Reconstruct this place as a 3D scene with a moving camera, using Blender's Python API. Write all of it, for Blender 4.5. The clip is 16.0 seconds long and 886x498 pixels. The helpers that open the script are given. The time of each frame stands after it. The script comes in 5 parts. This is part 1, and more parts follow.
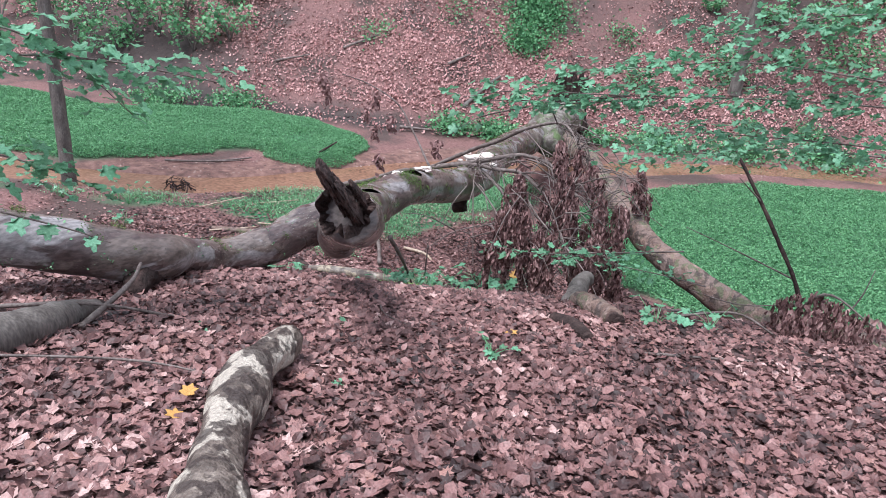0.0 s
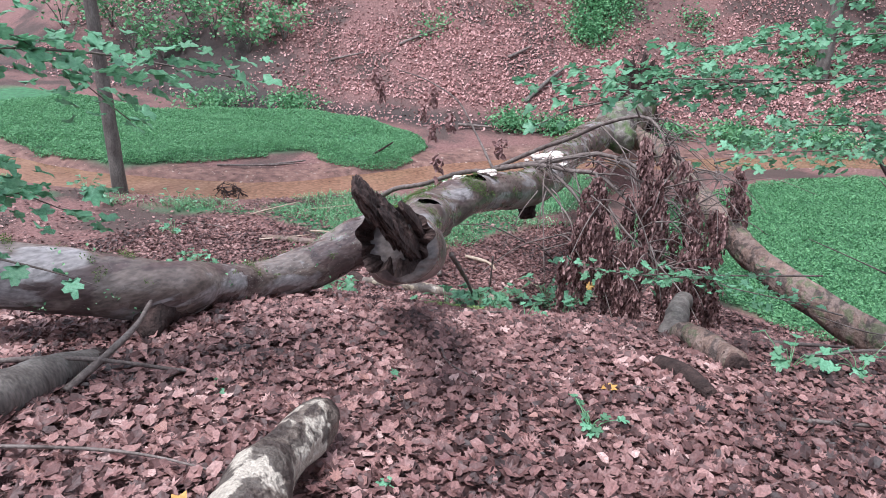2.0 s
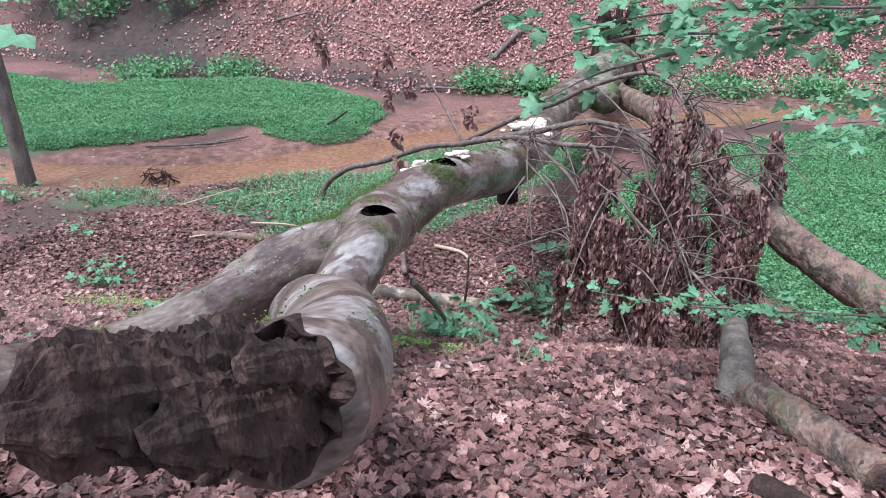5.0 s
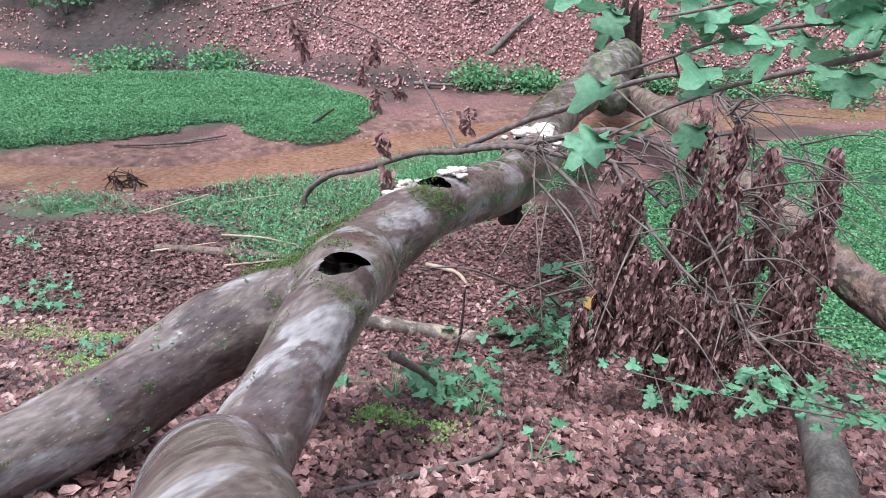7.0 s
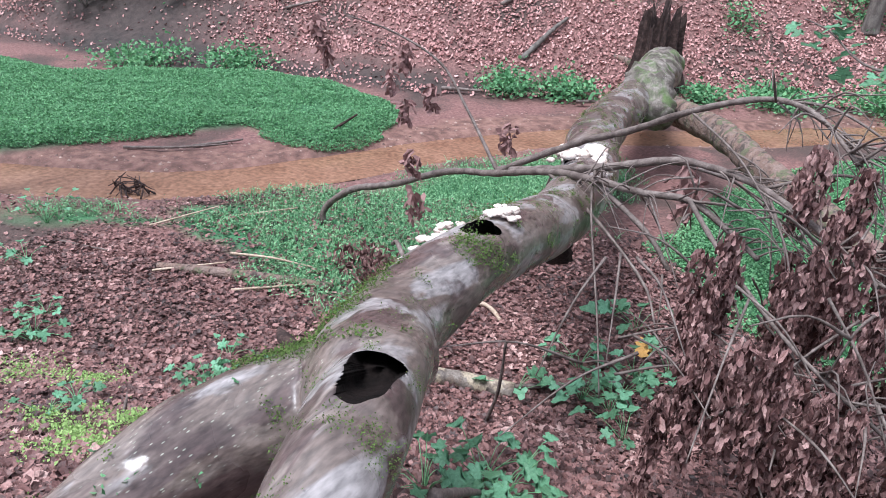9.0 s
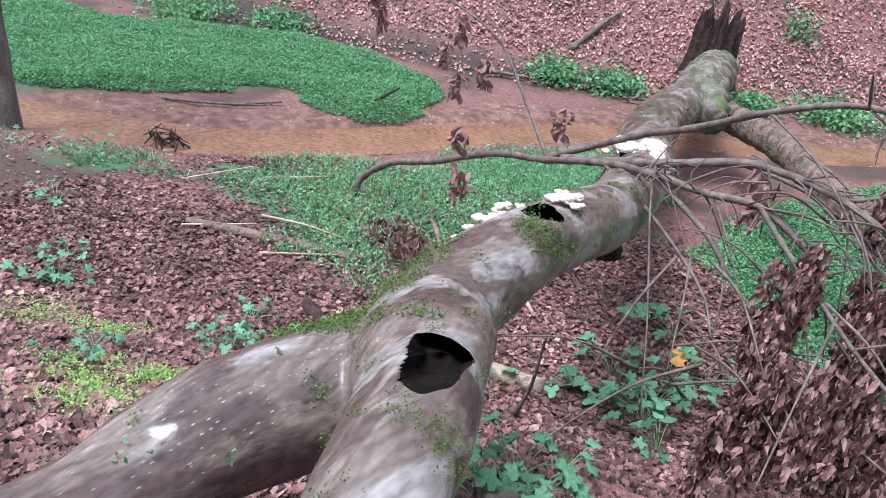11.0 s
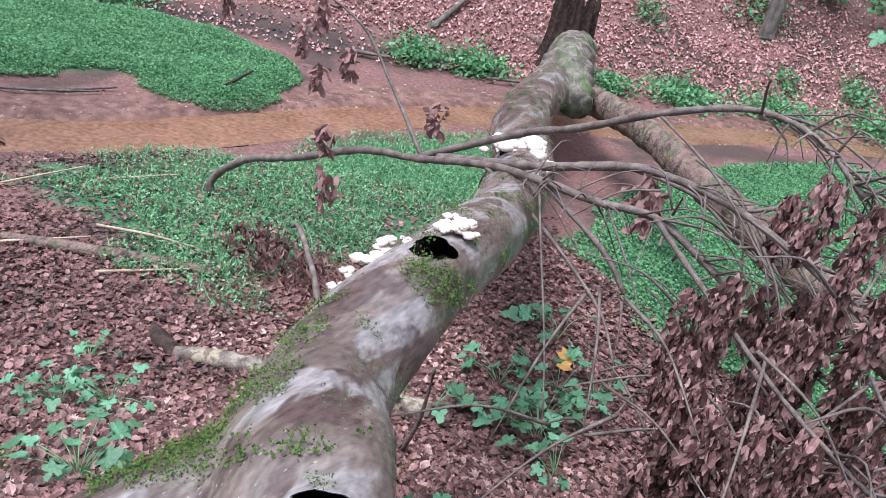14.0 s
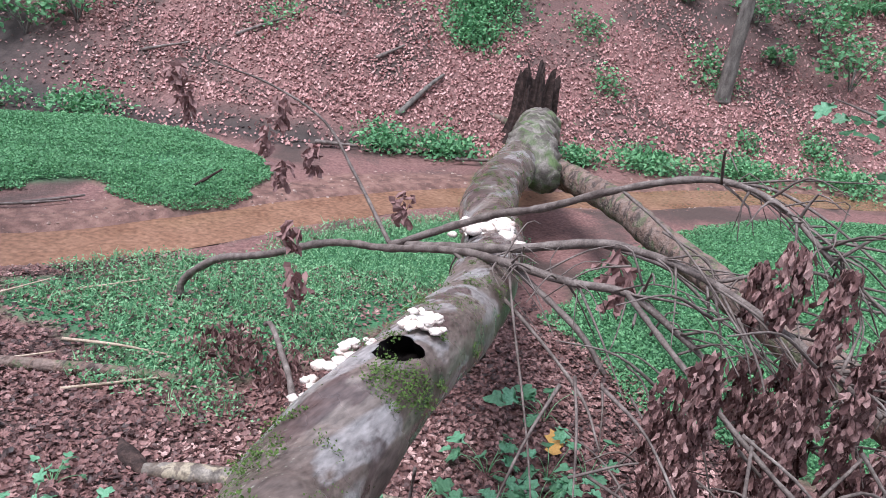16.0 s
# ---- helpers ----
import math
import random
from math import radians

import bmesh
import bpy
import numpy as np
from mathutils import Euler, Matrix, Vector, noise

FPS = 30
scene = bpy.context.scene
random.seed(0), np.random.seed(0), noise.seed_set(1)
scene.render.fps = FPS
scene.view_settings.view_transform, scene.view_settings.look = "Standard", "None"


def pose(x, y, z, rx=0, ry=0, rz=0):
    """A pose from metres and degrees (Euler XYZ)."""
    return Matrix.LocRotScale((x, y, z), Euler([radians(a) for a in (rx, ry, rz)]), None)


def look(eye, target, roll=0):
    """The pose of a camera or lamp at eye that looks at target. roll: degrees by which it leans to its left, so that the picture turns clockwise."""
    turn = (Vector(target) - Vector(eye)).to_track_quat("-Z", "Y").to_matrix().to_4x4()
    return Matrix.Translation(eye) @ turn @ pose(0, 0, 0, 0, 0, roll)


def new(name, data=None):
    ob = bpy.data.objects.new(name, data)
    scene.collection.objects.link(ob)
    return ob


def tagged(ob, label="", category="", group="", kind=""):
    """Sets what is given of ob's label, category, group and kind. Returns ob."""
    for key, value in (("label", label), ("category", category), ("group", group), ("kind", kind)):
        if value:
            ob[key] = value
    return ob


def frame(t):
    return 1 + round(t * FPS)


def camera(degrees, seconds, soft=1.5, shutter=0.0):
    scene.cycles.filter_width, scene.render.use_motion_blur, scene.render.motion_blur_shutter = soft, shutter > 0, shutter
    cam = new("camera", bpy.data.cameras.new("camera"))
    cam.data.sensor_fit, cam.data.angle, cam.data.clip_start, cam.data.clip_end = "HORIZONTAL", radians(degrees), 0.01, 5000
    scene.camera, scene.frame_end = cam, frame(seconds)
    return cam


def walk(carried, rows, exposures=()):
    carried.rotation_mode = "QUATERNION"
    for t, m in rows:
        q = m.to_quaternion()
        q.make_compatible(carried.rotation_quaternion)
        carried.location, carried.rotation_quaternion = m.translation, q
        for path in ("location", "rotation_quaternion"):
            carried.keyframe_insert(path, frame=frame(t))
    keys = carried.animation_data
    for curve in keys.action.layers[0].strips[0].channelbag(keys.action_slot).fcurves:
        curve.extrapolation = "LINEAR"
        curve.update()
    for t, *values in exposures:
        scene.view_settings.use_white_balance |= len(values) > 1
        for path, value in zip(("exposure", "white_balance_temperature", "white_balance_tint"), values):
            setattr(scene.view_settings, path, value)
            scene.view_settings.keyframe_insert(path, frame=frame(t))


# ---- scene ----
cam = camera(63.6, 16.0, soft=0.8)
PATH = [
    (0, (4.288, -6.111, 4.31), (3.299, -4.527, 3.592), 5.3),
    (0.5, (4.205, -5.888, 4.283), (3.156, -4.34, 3.572), 5.3),
    (1, (4.08, -5.736, 4.229), (3.004, -4.208, 3.517), 5.3),
    (1.5, (3.926, -5.547, 4.182), (2.791, -4.067, 3.458), 3.8),
    (2, (3.729, -5.408, 4.14), (2.61, -3.923, 3.403), 2.9),
    (2.5, (3.602, -5.264, 4.086), (2.552, -3.763, 3.283), 1.9),
    (3, (3.494, -4.976, 4.059), (2.447, -3.472, 3.258), 1.5),
    (3.5, (3.369, -4.727, 4.059), (2.316, -3.231, 3.249), 0.8),
    (3.7, (3.268, -4.635, 4.025), (2.221, -3.137, 3.213), 0.9),
    (5.8, (2.628, -3.769, 3.845), (1.612, -2.267, 3.001), 1.3),
    (6, (2.577, -3.688, 3.834), (1.564, -2.185, 2.988), 1.5),
    (6.5, (2.418, -3.471, 3.782), (1.409, -1.965, 2.938), 1.6),
    (7, (2.26, -3.264, 3.721), (1.252, -1.758, 2.873), 1.9),
    (7.5, (2.03, -3.099, 3.672), (1.004, -1.616, 2.807), 3.8),
    (8, (1.866, -2.959, 3.63), (0.812, -1.496, 2.764), 4.8),
    (8.5, (1.775, -2.731, 3.631), (0.703, -1.28, 2.768), 3.7),
    (8.7, (1.727, -2.663, 3.636), (0.679, -1.191, 2.778), 2.9),
    (10.8, (1.402, -2.605, 3.531), (0.313, -1.148, 2.699), 6.7),
    (11, (1.409, -2.575, 3.494), (0.335, -1.143, 2.603), 8.3),
    (11.5, (1.373, -2.446, 3.463), (0.315, -1.039, 2.514), 9.3),
    (12, (1.323, -2.34, 3.462), (0.301, -0.906, 2.513), 6.9),
    (12.5, (1.179, -2.248, 3.463), (0.29, -0.714, 2.538), 5.7),
    (13, (1.119, -2.198, 3.467), (0.319, -0.605, 2.561), 5.4),
    (13.5, (1.085, -2.145, 3.494), (0.315, -0.532, 2.598), 5.5),
    (14, (1.01, -2.145, 3.495), (0.264, -0.521, 2.598), 11.2),
    (14.5, (0.931, -2.159, 3.486), (0.254, -0.494, 2.607), 22.5),
    (15, (0.919, -2.141, 3.495), (0.204, -0.447, 2.708), 19.6),
    (15.5, (0.973, -2.078, 3.536), (0.215, -0.37, 2.823), 12.0),
    (16, (1.021, -2.015, 3.533), (0.25, -0.304, 2.84), 7.1),
]
SKY, SUN = 0.097, 2.7
walk(cam, [(t, look(eye, target, roll)) for t, eye, target, roll in PATH], [(0.0, 0.93, 5650, 12), (3.5, 0.97, 5650, 12), (8.0, 1.0, 5650, 12), (11.5, 1.04, 5650, 12), (13.5, 1.06, 5650, 13), (14.5, 0.9, 5650, 13), (16.0, 0.9, 5650, 13)])

# ---------- sky, soft overcast light ----------
sky_world = bpy.data.worlds.new("overcast_sky")
scene.world = sky_world
sky_world.use_nodes = True
wt = sky_world.node_tree
sky = wt.nodes.new("ShaderNodeTexSky")
sky.sky_type = "NISHITA"
sky.sun_disc = False
sky.sun_elevation, sky.sun_rotation = radians(62), radians(200)
sky.dust_density, sky.air_density = 3.0, 1.0
wt.nodes["Background"].inputs[1].default_value = SKY
soft_sky = wt.nodes.new("ShaderNodeMixRGB")
soft_sky.inputs[0].default_value = 0.75
soft_sky.inputs[2].default_value = (7.0, 7.2, 7.4, 1)
wt.links.new(sky.outputs[0], soft_sky.inputs[1])
wt.links.new(soft_sky.outputs[0], wt.nodes["Background"].inputs[0])
sun_data = bpy.data.lights.new("sun", "SUN")
sun_data.energy, sun_data.angle, sun_data.color = SUN, radians(24), (1.0, 0.96, 0.9)
sun = new("sun", sun_data)
sun.matrix_world = look((0, 0, 30), (4.5, 10.5, 0))

RNG = np.random.default_rng(7)


# ---------- materials ----------
def ramp(nodes, stops):
    r = nodes.new("ShaderNodeValToRGB")
    while len(r.color_ramp.elements) < len(stops):
        r.color_ramp.elements.new(0.5)
    for e, (p, c) in zip(r.color_ramp.elements, stops):
        e.position, e.color = p, (*c, 1)
    return r


def material(name, stops, scale=8.0, detail=6.0, rough=0.8, bump=0.3, bump_scale=40.0, island=0.0, blotch=None, blotch_scale=1.2,
             blotch_edge=(0.48, 0.6), translucent=0.0, broad=0.0, stretch=None, spec=0.3, spots=None, spot_scale=30.0, bump_far=0.01, spot_edge=(0.12, 0.2), grain=0.3):
    """Two scales of colour, optional blotches and spots, fine relief."""
    m = bpy.data.materials.new(name)
    m.use_nodes = True
    nt = m.node_tree
    n, l = nt.nodes, nt.links
    b = n["Principled BSDF"]
    tc = n.new("ShaderNodeTexCoord")
    vec = tc.outputs["Object"]
    if stretch:
        mp = n.new("ShaderNodeMapping")
        mp.inputs["Scale"].default_value = stretch
        l.new(vec, mp.inputs[0])
        vec = mp.outputs[0]
    nz = n.new("ShaderNodeTexNoise")
    nz.inputs["Scale"].default_value, nz.inputs["Detail"].default_value = scale, detail
    l.new(vec, nz.inputs["Vector"])
    fac = nz.outputs[0]
    if island:
        g = n.new("ShaderNodeNewGeometry")
        mx = n.new("ShaderNodeMix")
        mx.inputs[0].default_value = island
        l.new(fac, mx.inputs[2])
        l.new(g.outputs["Random Per Island"], mx.inputs[3])
        fac = mx.outputs[0]
    if broad:
        zb = n.new("ShaderNodeTexNoise")
        zb.inputs["Scale"].default_value, zb.inputs["Detail"].default_value = 1.3, 5
        l.new(vec, zb.inputs["Vector"])
        mb = n.new("ShaderNodeMapRange")
        mb.inputs[1].default_value, mb.inputs[2].default_value, mb.inputs[3].default_value, mb.inputs[4].default_value = 0.3, 0.7, -broad, broad
        l.new(zb.outputs[0], mb.inputs[0])
        ad = n.new("ShaderNodeMath")
        l.new(fac, ad.inputs[0])
        l.new(mb.outputs[0], ad.inputs[1])
        fac = ad.outputs[0]
    r = ramp(n, stops)
    l.new(fac, r.inputs[0])
    col = r.outputs[0]

    def over(col, mask, colour):
        c = n.new("ShaderNodeMixRGB")
        l.new(mask, c.inputs[0])
        l.new(col, c.inputs[1])
        c.inputs[2].default_value = (*colour, 1)
        return c.outputs[0]
    for k, colour in enumerate(blotch or ()):
        z2 = n.new("ShaderNodeTexNoise")
        z2.noise_dimensions = "4D"
        z2.inputs["W"].default_value = 3.7 * (k + 1)
        z2.inputs["Scale"].default_value, z2.inputs["Detail"].default_value = blotch_scale * (1 + 0.6 * k), 5
        z2.inputs["Distortion"].default_value = 0.6
        l.new(vec, z2.inputs["Vector"])
        r2 = ramp(n, [(blotch_edge[0], (0, 0, 0)), (blotch_edge[1], (0.85, 0.85, 0.85))])
        l.new(z2.outputs[0], r2.inputs[0])
        col = over(col, r2.outputs[0], colour)
    if spots:
        v = n.new("ShaderNodeTexVoronoi")
        v.inputs["Scale"].default_value = spot_scale
        l.new(vec, v.inputs["Vector"])
        r3 = ramp(n, [(spot_edge[0], (0.8, 0.8, 0.8)), (spot_edge[1], (0, 0, 0))])
        l.new(v.outputs["Distance"], r3.inputs[0])
        z4 = n.new("ShaderNodeTexNoise")
        z4.inputs["Scale"].default_value = 2.2
        l.new(vec, z4.inputs["Vector"])
        r4 = ramp(n, [(0.5, (0, 0, 0)), (0.62, (1, 1, 1))])
        l.new(z4.outputs[0], r4.inputs[0])
        mm = n.new("ShaderNodeMixRGB")
        mm.blend_type = "MULTIPLY"
        mm.inputs[0].default_value = 1
        l.new(r3.outputs[0], mm.inputs[1])
        l.new(r4.outputs[0], mm.inputs[2])
        col = over(col, mm.outputs[0], spots)
    if grain:
        zg = n.new("ShaderNodeTexNoise")
        zg.inputs["Scale"].default_value, zg.inputs["Detail"].default_value = scale * 8, 8
        l.new(vec, zg.inputs["Vector"])
        rg = ramp(n, [(0.3, (1 - grain,) * 3), (0.7, (1 + grain,) * 3)])
        l.new(zg.outputs[0], rg.inputs[0])
        gm = n.new("ShaderNodeMixRGB")
        gm.blend_type = "MULTIPLY"
        gm.inputs[0].default_value = 1
        l.new(col, gm.inputs[1])
        l.new(rg.outputs[0], gm.inputs[2])
        col = gm.outputs[0]
    l.new(col, b.inputs["Base Color"])
    b.inputs["Roughness"].default_value = rough
    b.inputs["Specular IOR Level"].default_value = spec
    if bump:
        z3 = n.new("ShaderNodeTexNoise")
        z3.inputs["Scale"].default_value, z3.inputs["Detail"].default_value = bump_scale, 6
        l.new(vec, z3.inputs["Vector"])
        bp = n.new("ShaderNodeBump")
        bp.inputs["Strength"].default_value, bp.inputs["Distance"].default_value = bump, bump_far
        l.new(z3.outputs[0], bp.inputs["Height"])
        l.new(bp.outputs[0], b.inputs["Normal"])
    if translucent:
        t = n.new("ShaderNodeBsdfTranslucent")
        l.new(col, t.inputs[0])
        ms = n.new("ShaderNodeMixShader")
        ms.inputs[0].default_value = translucent
        l.new(b.outputs[0], ms.inputs[1])
        l.new(t.outputs[0], ms.inputs[2])
        l.new(ms.outputs[0], n["Material Output"].inputs[0])
    return m


def by_object(m, amount=0.5):
    """Shifts brightness and hue a little from object to object."""
    nt = m.node_tree
    b = nt.nodes["Principled BSDF"]
    old = b.inputs["Base Color"].links[0].from_socket
    hv = nt.nodes.new("ShaderNodeHueSaturation")
    oi = nt.nodes.new("ShaderNodeObjectInfo")
    for sock, lo, hi in (("Value", 1 - amount, 1 + amount), ("Hue", 0.5 - 0.03 * amount, 0.5 + 0.03 * amount)):
        mr = nt.nodes.new("ShaderNodeMapRange")
        mr.inputs[3].default_value, mr.inputs[4].default_value = lo, hi
        nt.links.new(oi.outputs["Random"], mr.inputs[0])
        nt.links.new(mr.outputs[0], hv.inputs[sock])
    nt.links.new(old, hv.inputs["Color"])
    nt.links.new(hv.outputs[0], b.inputs["Base Color"])
    return m


def wet(m, lo, hi):
    """Patches of wet and dry: the gloss changes over a hand's breadth."""
    nt = m.node_tree
    z = nt.nodes.new("ShaderNodeTexNoise")
    z.inputs["Scale"].default_value, z.inputs["Detail"].default_value = 3.5, 4
    tc = nt.nodes.new("ShaderNodeTexCoord")
    nt.links.new(tc.outputs["Object"], z.inputs["Vector"])
    r = nt.nodes.new("ShaderNodeMapRange")
    r.inputs[1].default_value, r.inputs[2].default_value = 0.38, 0.62
    r.inputs[3].default_value, r.inputs[4].default_value = lo, hi
    nt.links.new(z.outputs[0], r.inputs[0])
    nt.links.new(r.outputs[0], nt.nodes["Principled BSDF"].inputs["Roughness"])
    return m


LITTER = [(0.0, (0.026, 0.014, 0.013)), (0.28, (0.080, 0.039, 0.035)), (0.52, (0.150, 0.074, 0.067)), (0.76, (0.230, 0.118, 0.105)), (0.94, (0.325, 0.184, 0.163)), (1.0, (0.46, 0.30, 0.268))]
M_litter = material("leaf_litter", LITTER, scale=14, island=0.85, broad=0.22, rough=0.5, bump=0.5, bump_scale=60, spec=0.35)
M_litter_one = by_object(material("fallen_leaf", [(0.3, (0.15, 0.064, 0.057)), (0.7, (0.28, 0.14, 0.122))], scale=20, rough=0.42, bump=0.3, bump_scale=70, spec=0.45), 0.42)
M_hill_litter = material("hill_litter", [(0.0, (0.15, 0.066, 0.060)), (0.3, (0.295, 0.143, 0.132)), (0.65, (0.43, 0.232, 0.213)), (1.0, (0.60, 0.38, 0.35))], scale=6, island=0.85, rough=0.6, bump=0, spec=0.3)
M_dead = material("dead_hanging_leaf", [(0.0, (0.018, 0.010, 0.010)), (0.28, (0.125, 0.062, 0.058)), (0.62, (0.31, 0.18, 0.167)), (0.92, (0.45, 0.29, 0.265)), (1.0, (0.62, 0.46, 0.42))], scale=26, island=0.8, rough=0.7, bump=0.3, translucent=0.12)
GREEN = [(0.0, (0.038, 0.105, 0.046)), (0.45, (0.112, 0.27, 0.122)), (0.8, (0.19, 0.40, 0.185)), (1.0, (0.35, 0.54, 0.29))]
M_cover = material("ground_cover", GREEN, scale=3, island=0.65, rough=0.55, bump=0, translucent=0.25)
M_grass = material("stilt_grass", [(0.0, (0.05, 0.13, 0.06)), (0.4, (0.14, 0.32, 0.15)), (1.0, (0.34, 0.54, 0.30))], scale=3, island=0.65, rough=0.55, bump=0, translucent=0.25)
M_leaf = by_object(material("live_leaf", [(0.2, (0.09, 0.24, 0.12)), (0.6, (0.17, 0.37, 0.21)), (1.0, (0.28, 0.48, 0.29))], scale=9, rough=0.35, bump=0.25, bump_scale=50, translucent=0.35, spec=0.5), 0.35)
M_yellow = material("yellow_leaf", [(0.3, (0.40, 0.19, 0.05)), (0.7, (0.52, 0.31, 0.09))], scale=12, rough=0.5, bump=0.2)
M_bark = wet(material("beech_bark", [(0.25, (0.085, 0.062, 0.054)), (0.5, (0.145, 0.112, 0.097)), (0.75, (0.21, 0.174, 0.155))], scale=5, detail=10, bump=0.3, bump_scale=22,
                      blotch=[(0.064, 0.043, 0.041), (0.27, 0.247, 0.242), (0.080, 0.053, 0.050)], blotch_scale=2.2, blotch_edge=(0.525, 0.56), spec=0.5,
                      spots=(0.36, 0.37, 0.30), spot_scale=60, spot_edge=(0.10, 0.2), bump_far=0.014, grain=0.4, stretch=(1.3, 0.42, 1.3)), 0.14, 0.46)
M_mossbark = material("mossy_bark", [(0.3, (0.12, 0.10, 0.085)), (0.7, (0.26, 0.23, 0.20))], scale=7, rough=0.7, bump=0.6, bump_scale=30,
                      blotch=[(0.075, 0.12, 0.035), (0.06, 0.045, 0.04)], blotch_scale=3.0, spots=(0.36, 0.38, 0.30), spot_scale=26)
M_rough = material("rough_log_bark", [(0.25, (0.085, 0.055, 0.045)), (0.55, (0.19, 0.125, 0.10)), (0.8, (0.30, 0.22, 0.18))], scale=9, rough=0.8, bump=0.9, bump_scale=24,
                   blotch=[(0.10, 0.11, 0.06), (0.06, 0.045, 0.04), (0.19, 0.135, 0.115)], blotch_scale=5, blotch_edge=(0.52, 0.57), bump_far=0.03, stretch=(1.2, 0.6, 1.2))
M_pale = material("peeling_pale_bark", [(0.3, (0.09, 0.07, 0.058)), (0.55, (0.19, 0.16, 0.135)), (0.8, (0.36, 0.31, 0.26))], scale=9, rough=0.6, bump=0.6, bump_scale=26,
                  blotch=[(0.05, 0.036, 0.03), (0.34, 0.28, 0.20), (0.12, 0.088, 0.068)], blotch_scale=4.2, blotch_edge=(0.5, 0.55))
M_log = material("peeling_dark_bark", [(0.25, (0.045, 0.034, 0.028)), (0.55, (0.13, 0.10, 0.082)), (0.8, (0.27, 0.22, 0.18))], scale=14, detail=10, rough=0.55, bump=1.0, bump_scale=30, bump_far=0.03,
                 blotch=[(0.46, 0.40, 0.33), (0.045, 0.032, 0.028)], blotch_scale=6.5, blotch_edge=(0.5, 0.54))
M_rot = material("rotten_wood", [(0.2, (0.012, 0.008, 0.007)), (0.5, (0.038, 0.023, 0.020)), (0.8, (0.105, 0.064, 0.054))], scale=12, rough=0.9, bump=1.0, bump_scale=40, bump_far=0.02)
# near-black hole lining: the shade inside the hollows is painted into the colour
M_cavity_shade = material("shaded_hollow_wood", [(0.3, (0.003, 0.0025, 0.0022)), (0.7, (0.013, 0.009, 0.008))], scale=14, rough=0.95, bump=0.8, bump_scale=30, spec=0.08)
M_twig = material("twig_bark", [(0.3, (0.075, 0.055, 0.048)), (0.6, (0.17, 0.135, 0.12)), (0.85, (0.28, 0.24, 0.215))], scale=12, rough=0.65, bump=0.5, bump_scale=60)
M_tan = material("bleached_stick", [(0.3, (0.30, 0.21, 0.15)), (0.7, (0.52, 0.42, 0.32))], scale=12, rough=0.7, bump=0.4)
M_fungus = material("white_fungus", [(0.25, (0.50, 0.37, 0.31)), (0.6, (0.74, 0.66, 0.60))], scale=16, rough=0.6, bump=0.5, bump_scale=50)
M_moss = material("moss", [(0.2, (0.045, 0.08, 0.018)), (0.6, (0.105, 0.17, 0.04)), (0.9, (0.2, 0.3, 0.08))], scale=30, rough=0.95, bump=1.0, bump_scale=90, bump_far=0.02)
M_tree = material("tree_bark", [(0.3, (0.075, 0.062, 0.055)), (0.6, (0.15, 0.13, 0.115)), (0.85, (0.22, 0.20, 0.18))], scale=10, rough=0.8, bump=0.7, bump_scale=30, stretch=(1, 1, 0.3))


def ground_material():
    m = material("forest_soil", [(0.2, (0.072, 0.038, 0.034)), (0.5, (0.17, 0.086, 0.077)), (0.8, (0.30, 0.165, 0.147))], scale=22, rough=0.75, bump=0.7, bump_scale=30,
                 blotch=[(0.055, 0.04, 0.034)], blotch_scale=0.55, bump_far=0.03)
    nt = m.node_tree
    b = nt.nodes["Principled BSDF"]
    col = b.inputs["Base Color"].links[0].from_socket
    # the third layer is dark soil, with shade of the far bank painted in
    for layer, stops, rough in (("mud", [(0.3, (0.078, 0.041, 0.034)), (0.5, (0.155, 0.083, 0.067)), (0.75, (0.27, 0.155, 0.125))], 0), ("green", [(0.3, (0.035, 0.10, 0.045)), (0.7, (0.07, 0.20, 0.09))], 0),
                                ("dark_soil_shade", [(0.3, (0.022, 0.017, 0.016)), (0.7, (0.06, 0.045, 0.04))], 0)):
        at = nt.nodes.new("ShaderNodeAttribute")
        at.attribute_name = layer
        z = nt.nodes.new("ShaderNodeTexNoise")
        z.inputs["Scale"].default_value, z.inputs["Detail"].default_value = 6, 8
        tc = nt.nodes.new("ShaderNodeTexCoord")
        nt.links.new(tc.outputs["Object"], z.inputs["Vector"])
        r = ramp(nt.nodes, stops)
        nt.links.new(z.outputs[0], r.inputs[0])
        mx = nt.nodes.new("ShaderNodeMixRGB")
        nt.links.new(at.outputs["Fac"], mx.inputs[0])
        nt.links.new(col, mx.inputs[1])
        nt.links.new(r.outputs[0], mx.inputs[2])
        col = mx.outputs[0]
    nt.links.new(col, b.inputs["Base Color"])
    return m


# ---------- mesh helpers ----------
def np_mesh(name, verts, faces, mat, smooth=False):
    """A mesh from arrays; faces is (n, 3) or (n, 4)."""
    me = bpy.data.meshes.new(name)
    k = faces.shape[1]
    me.vertices.add(len(verts))
    me.vertices.foreach_set("co", np.asarray(verts, dtype=np.float32).ravel())
    me.loops.add(faces.size)
    me.loops.foreach_set("vertex_index", faces.astype(np.int32).ravel())
    me.polygons.add(len(faces))
    me.polygons.foreach_set("loop_start", np.arange(0, faces.size, k, dtype=np.int32))
    me.polygons.foreach_set("use_smooth", np.full(len(faces), smooth))
    me.update(calc_edges=True)
    me.validate()
    me.materials.append(mat)
    return me


def part(name, me, parent, label=""):
    ob = new(name, me)
    ob.parent = parent
    if label:
        ob["label"] = label
    return ob


def thing(name, label, category, group="", kind="", at=(0, 0, 0)):
    ob = new(name)
    ob.empty_display_size = 0.1
    ob.location = at
    return tagged(ob, label, category, group, kind)


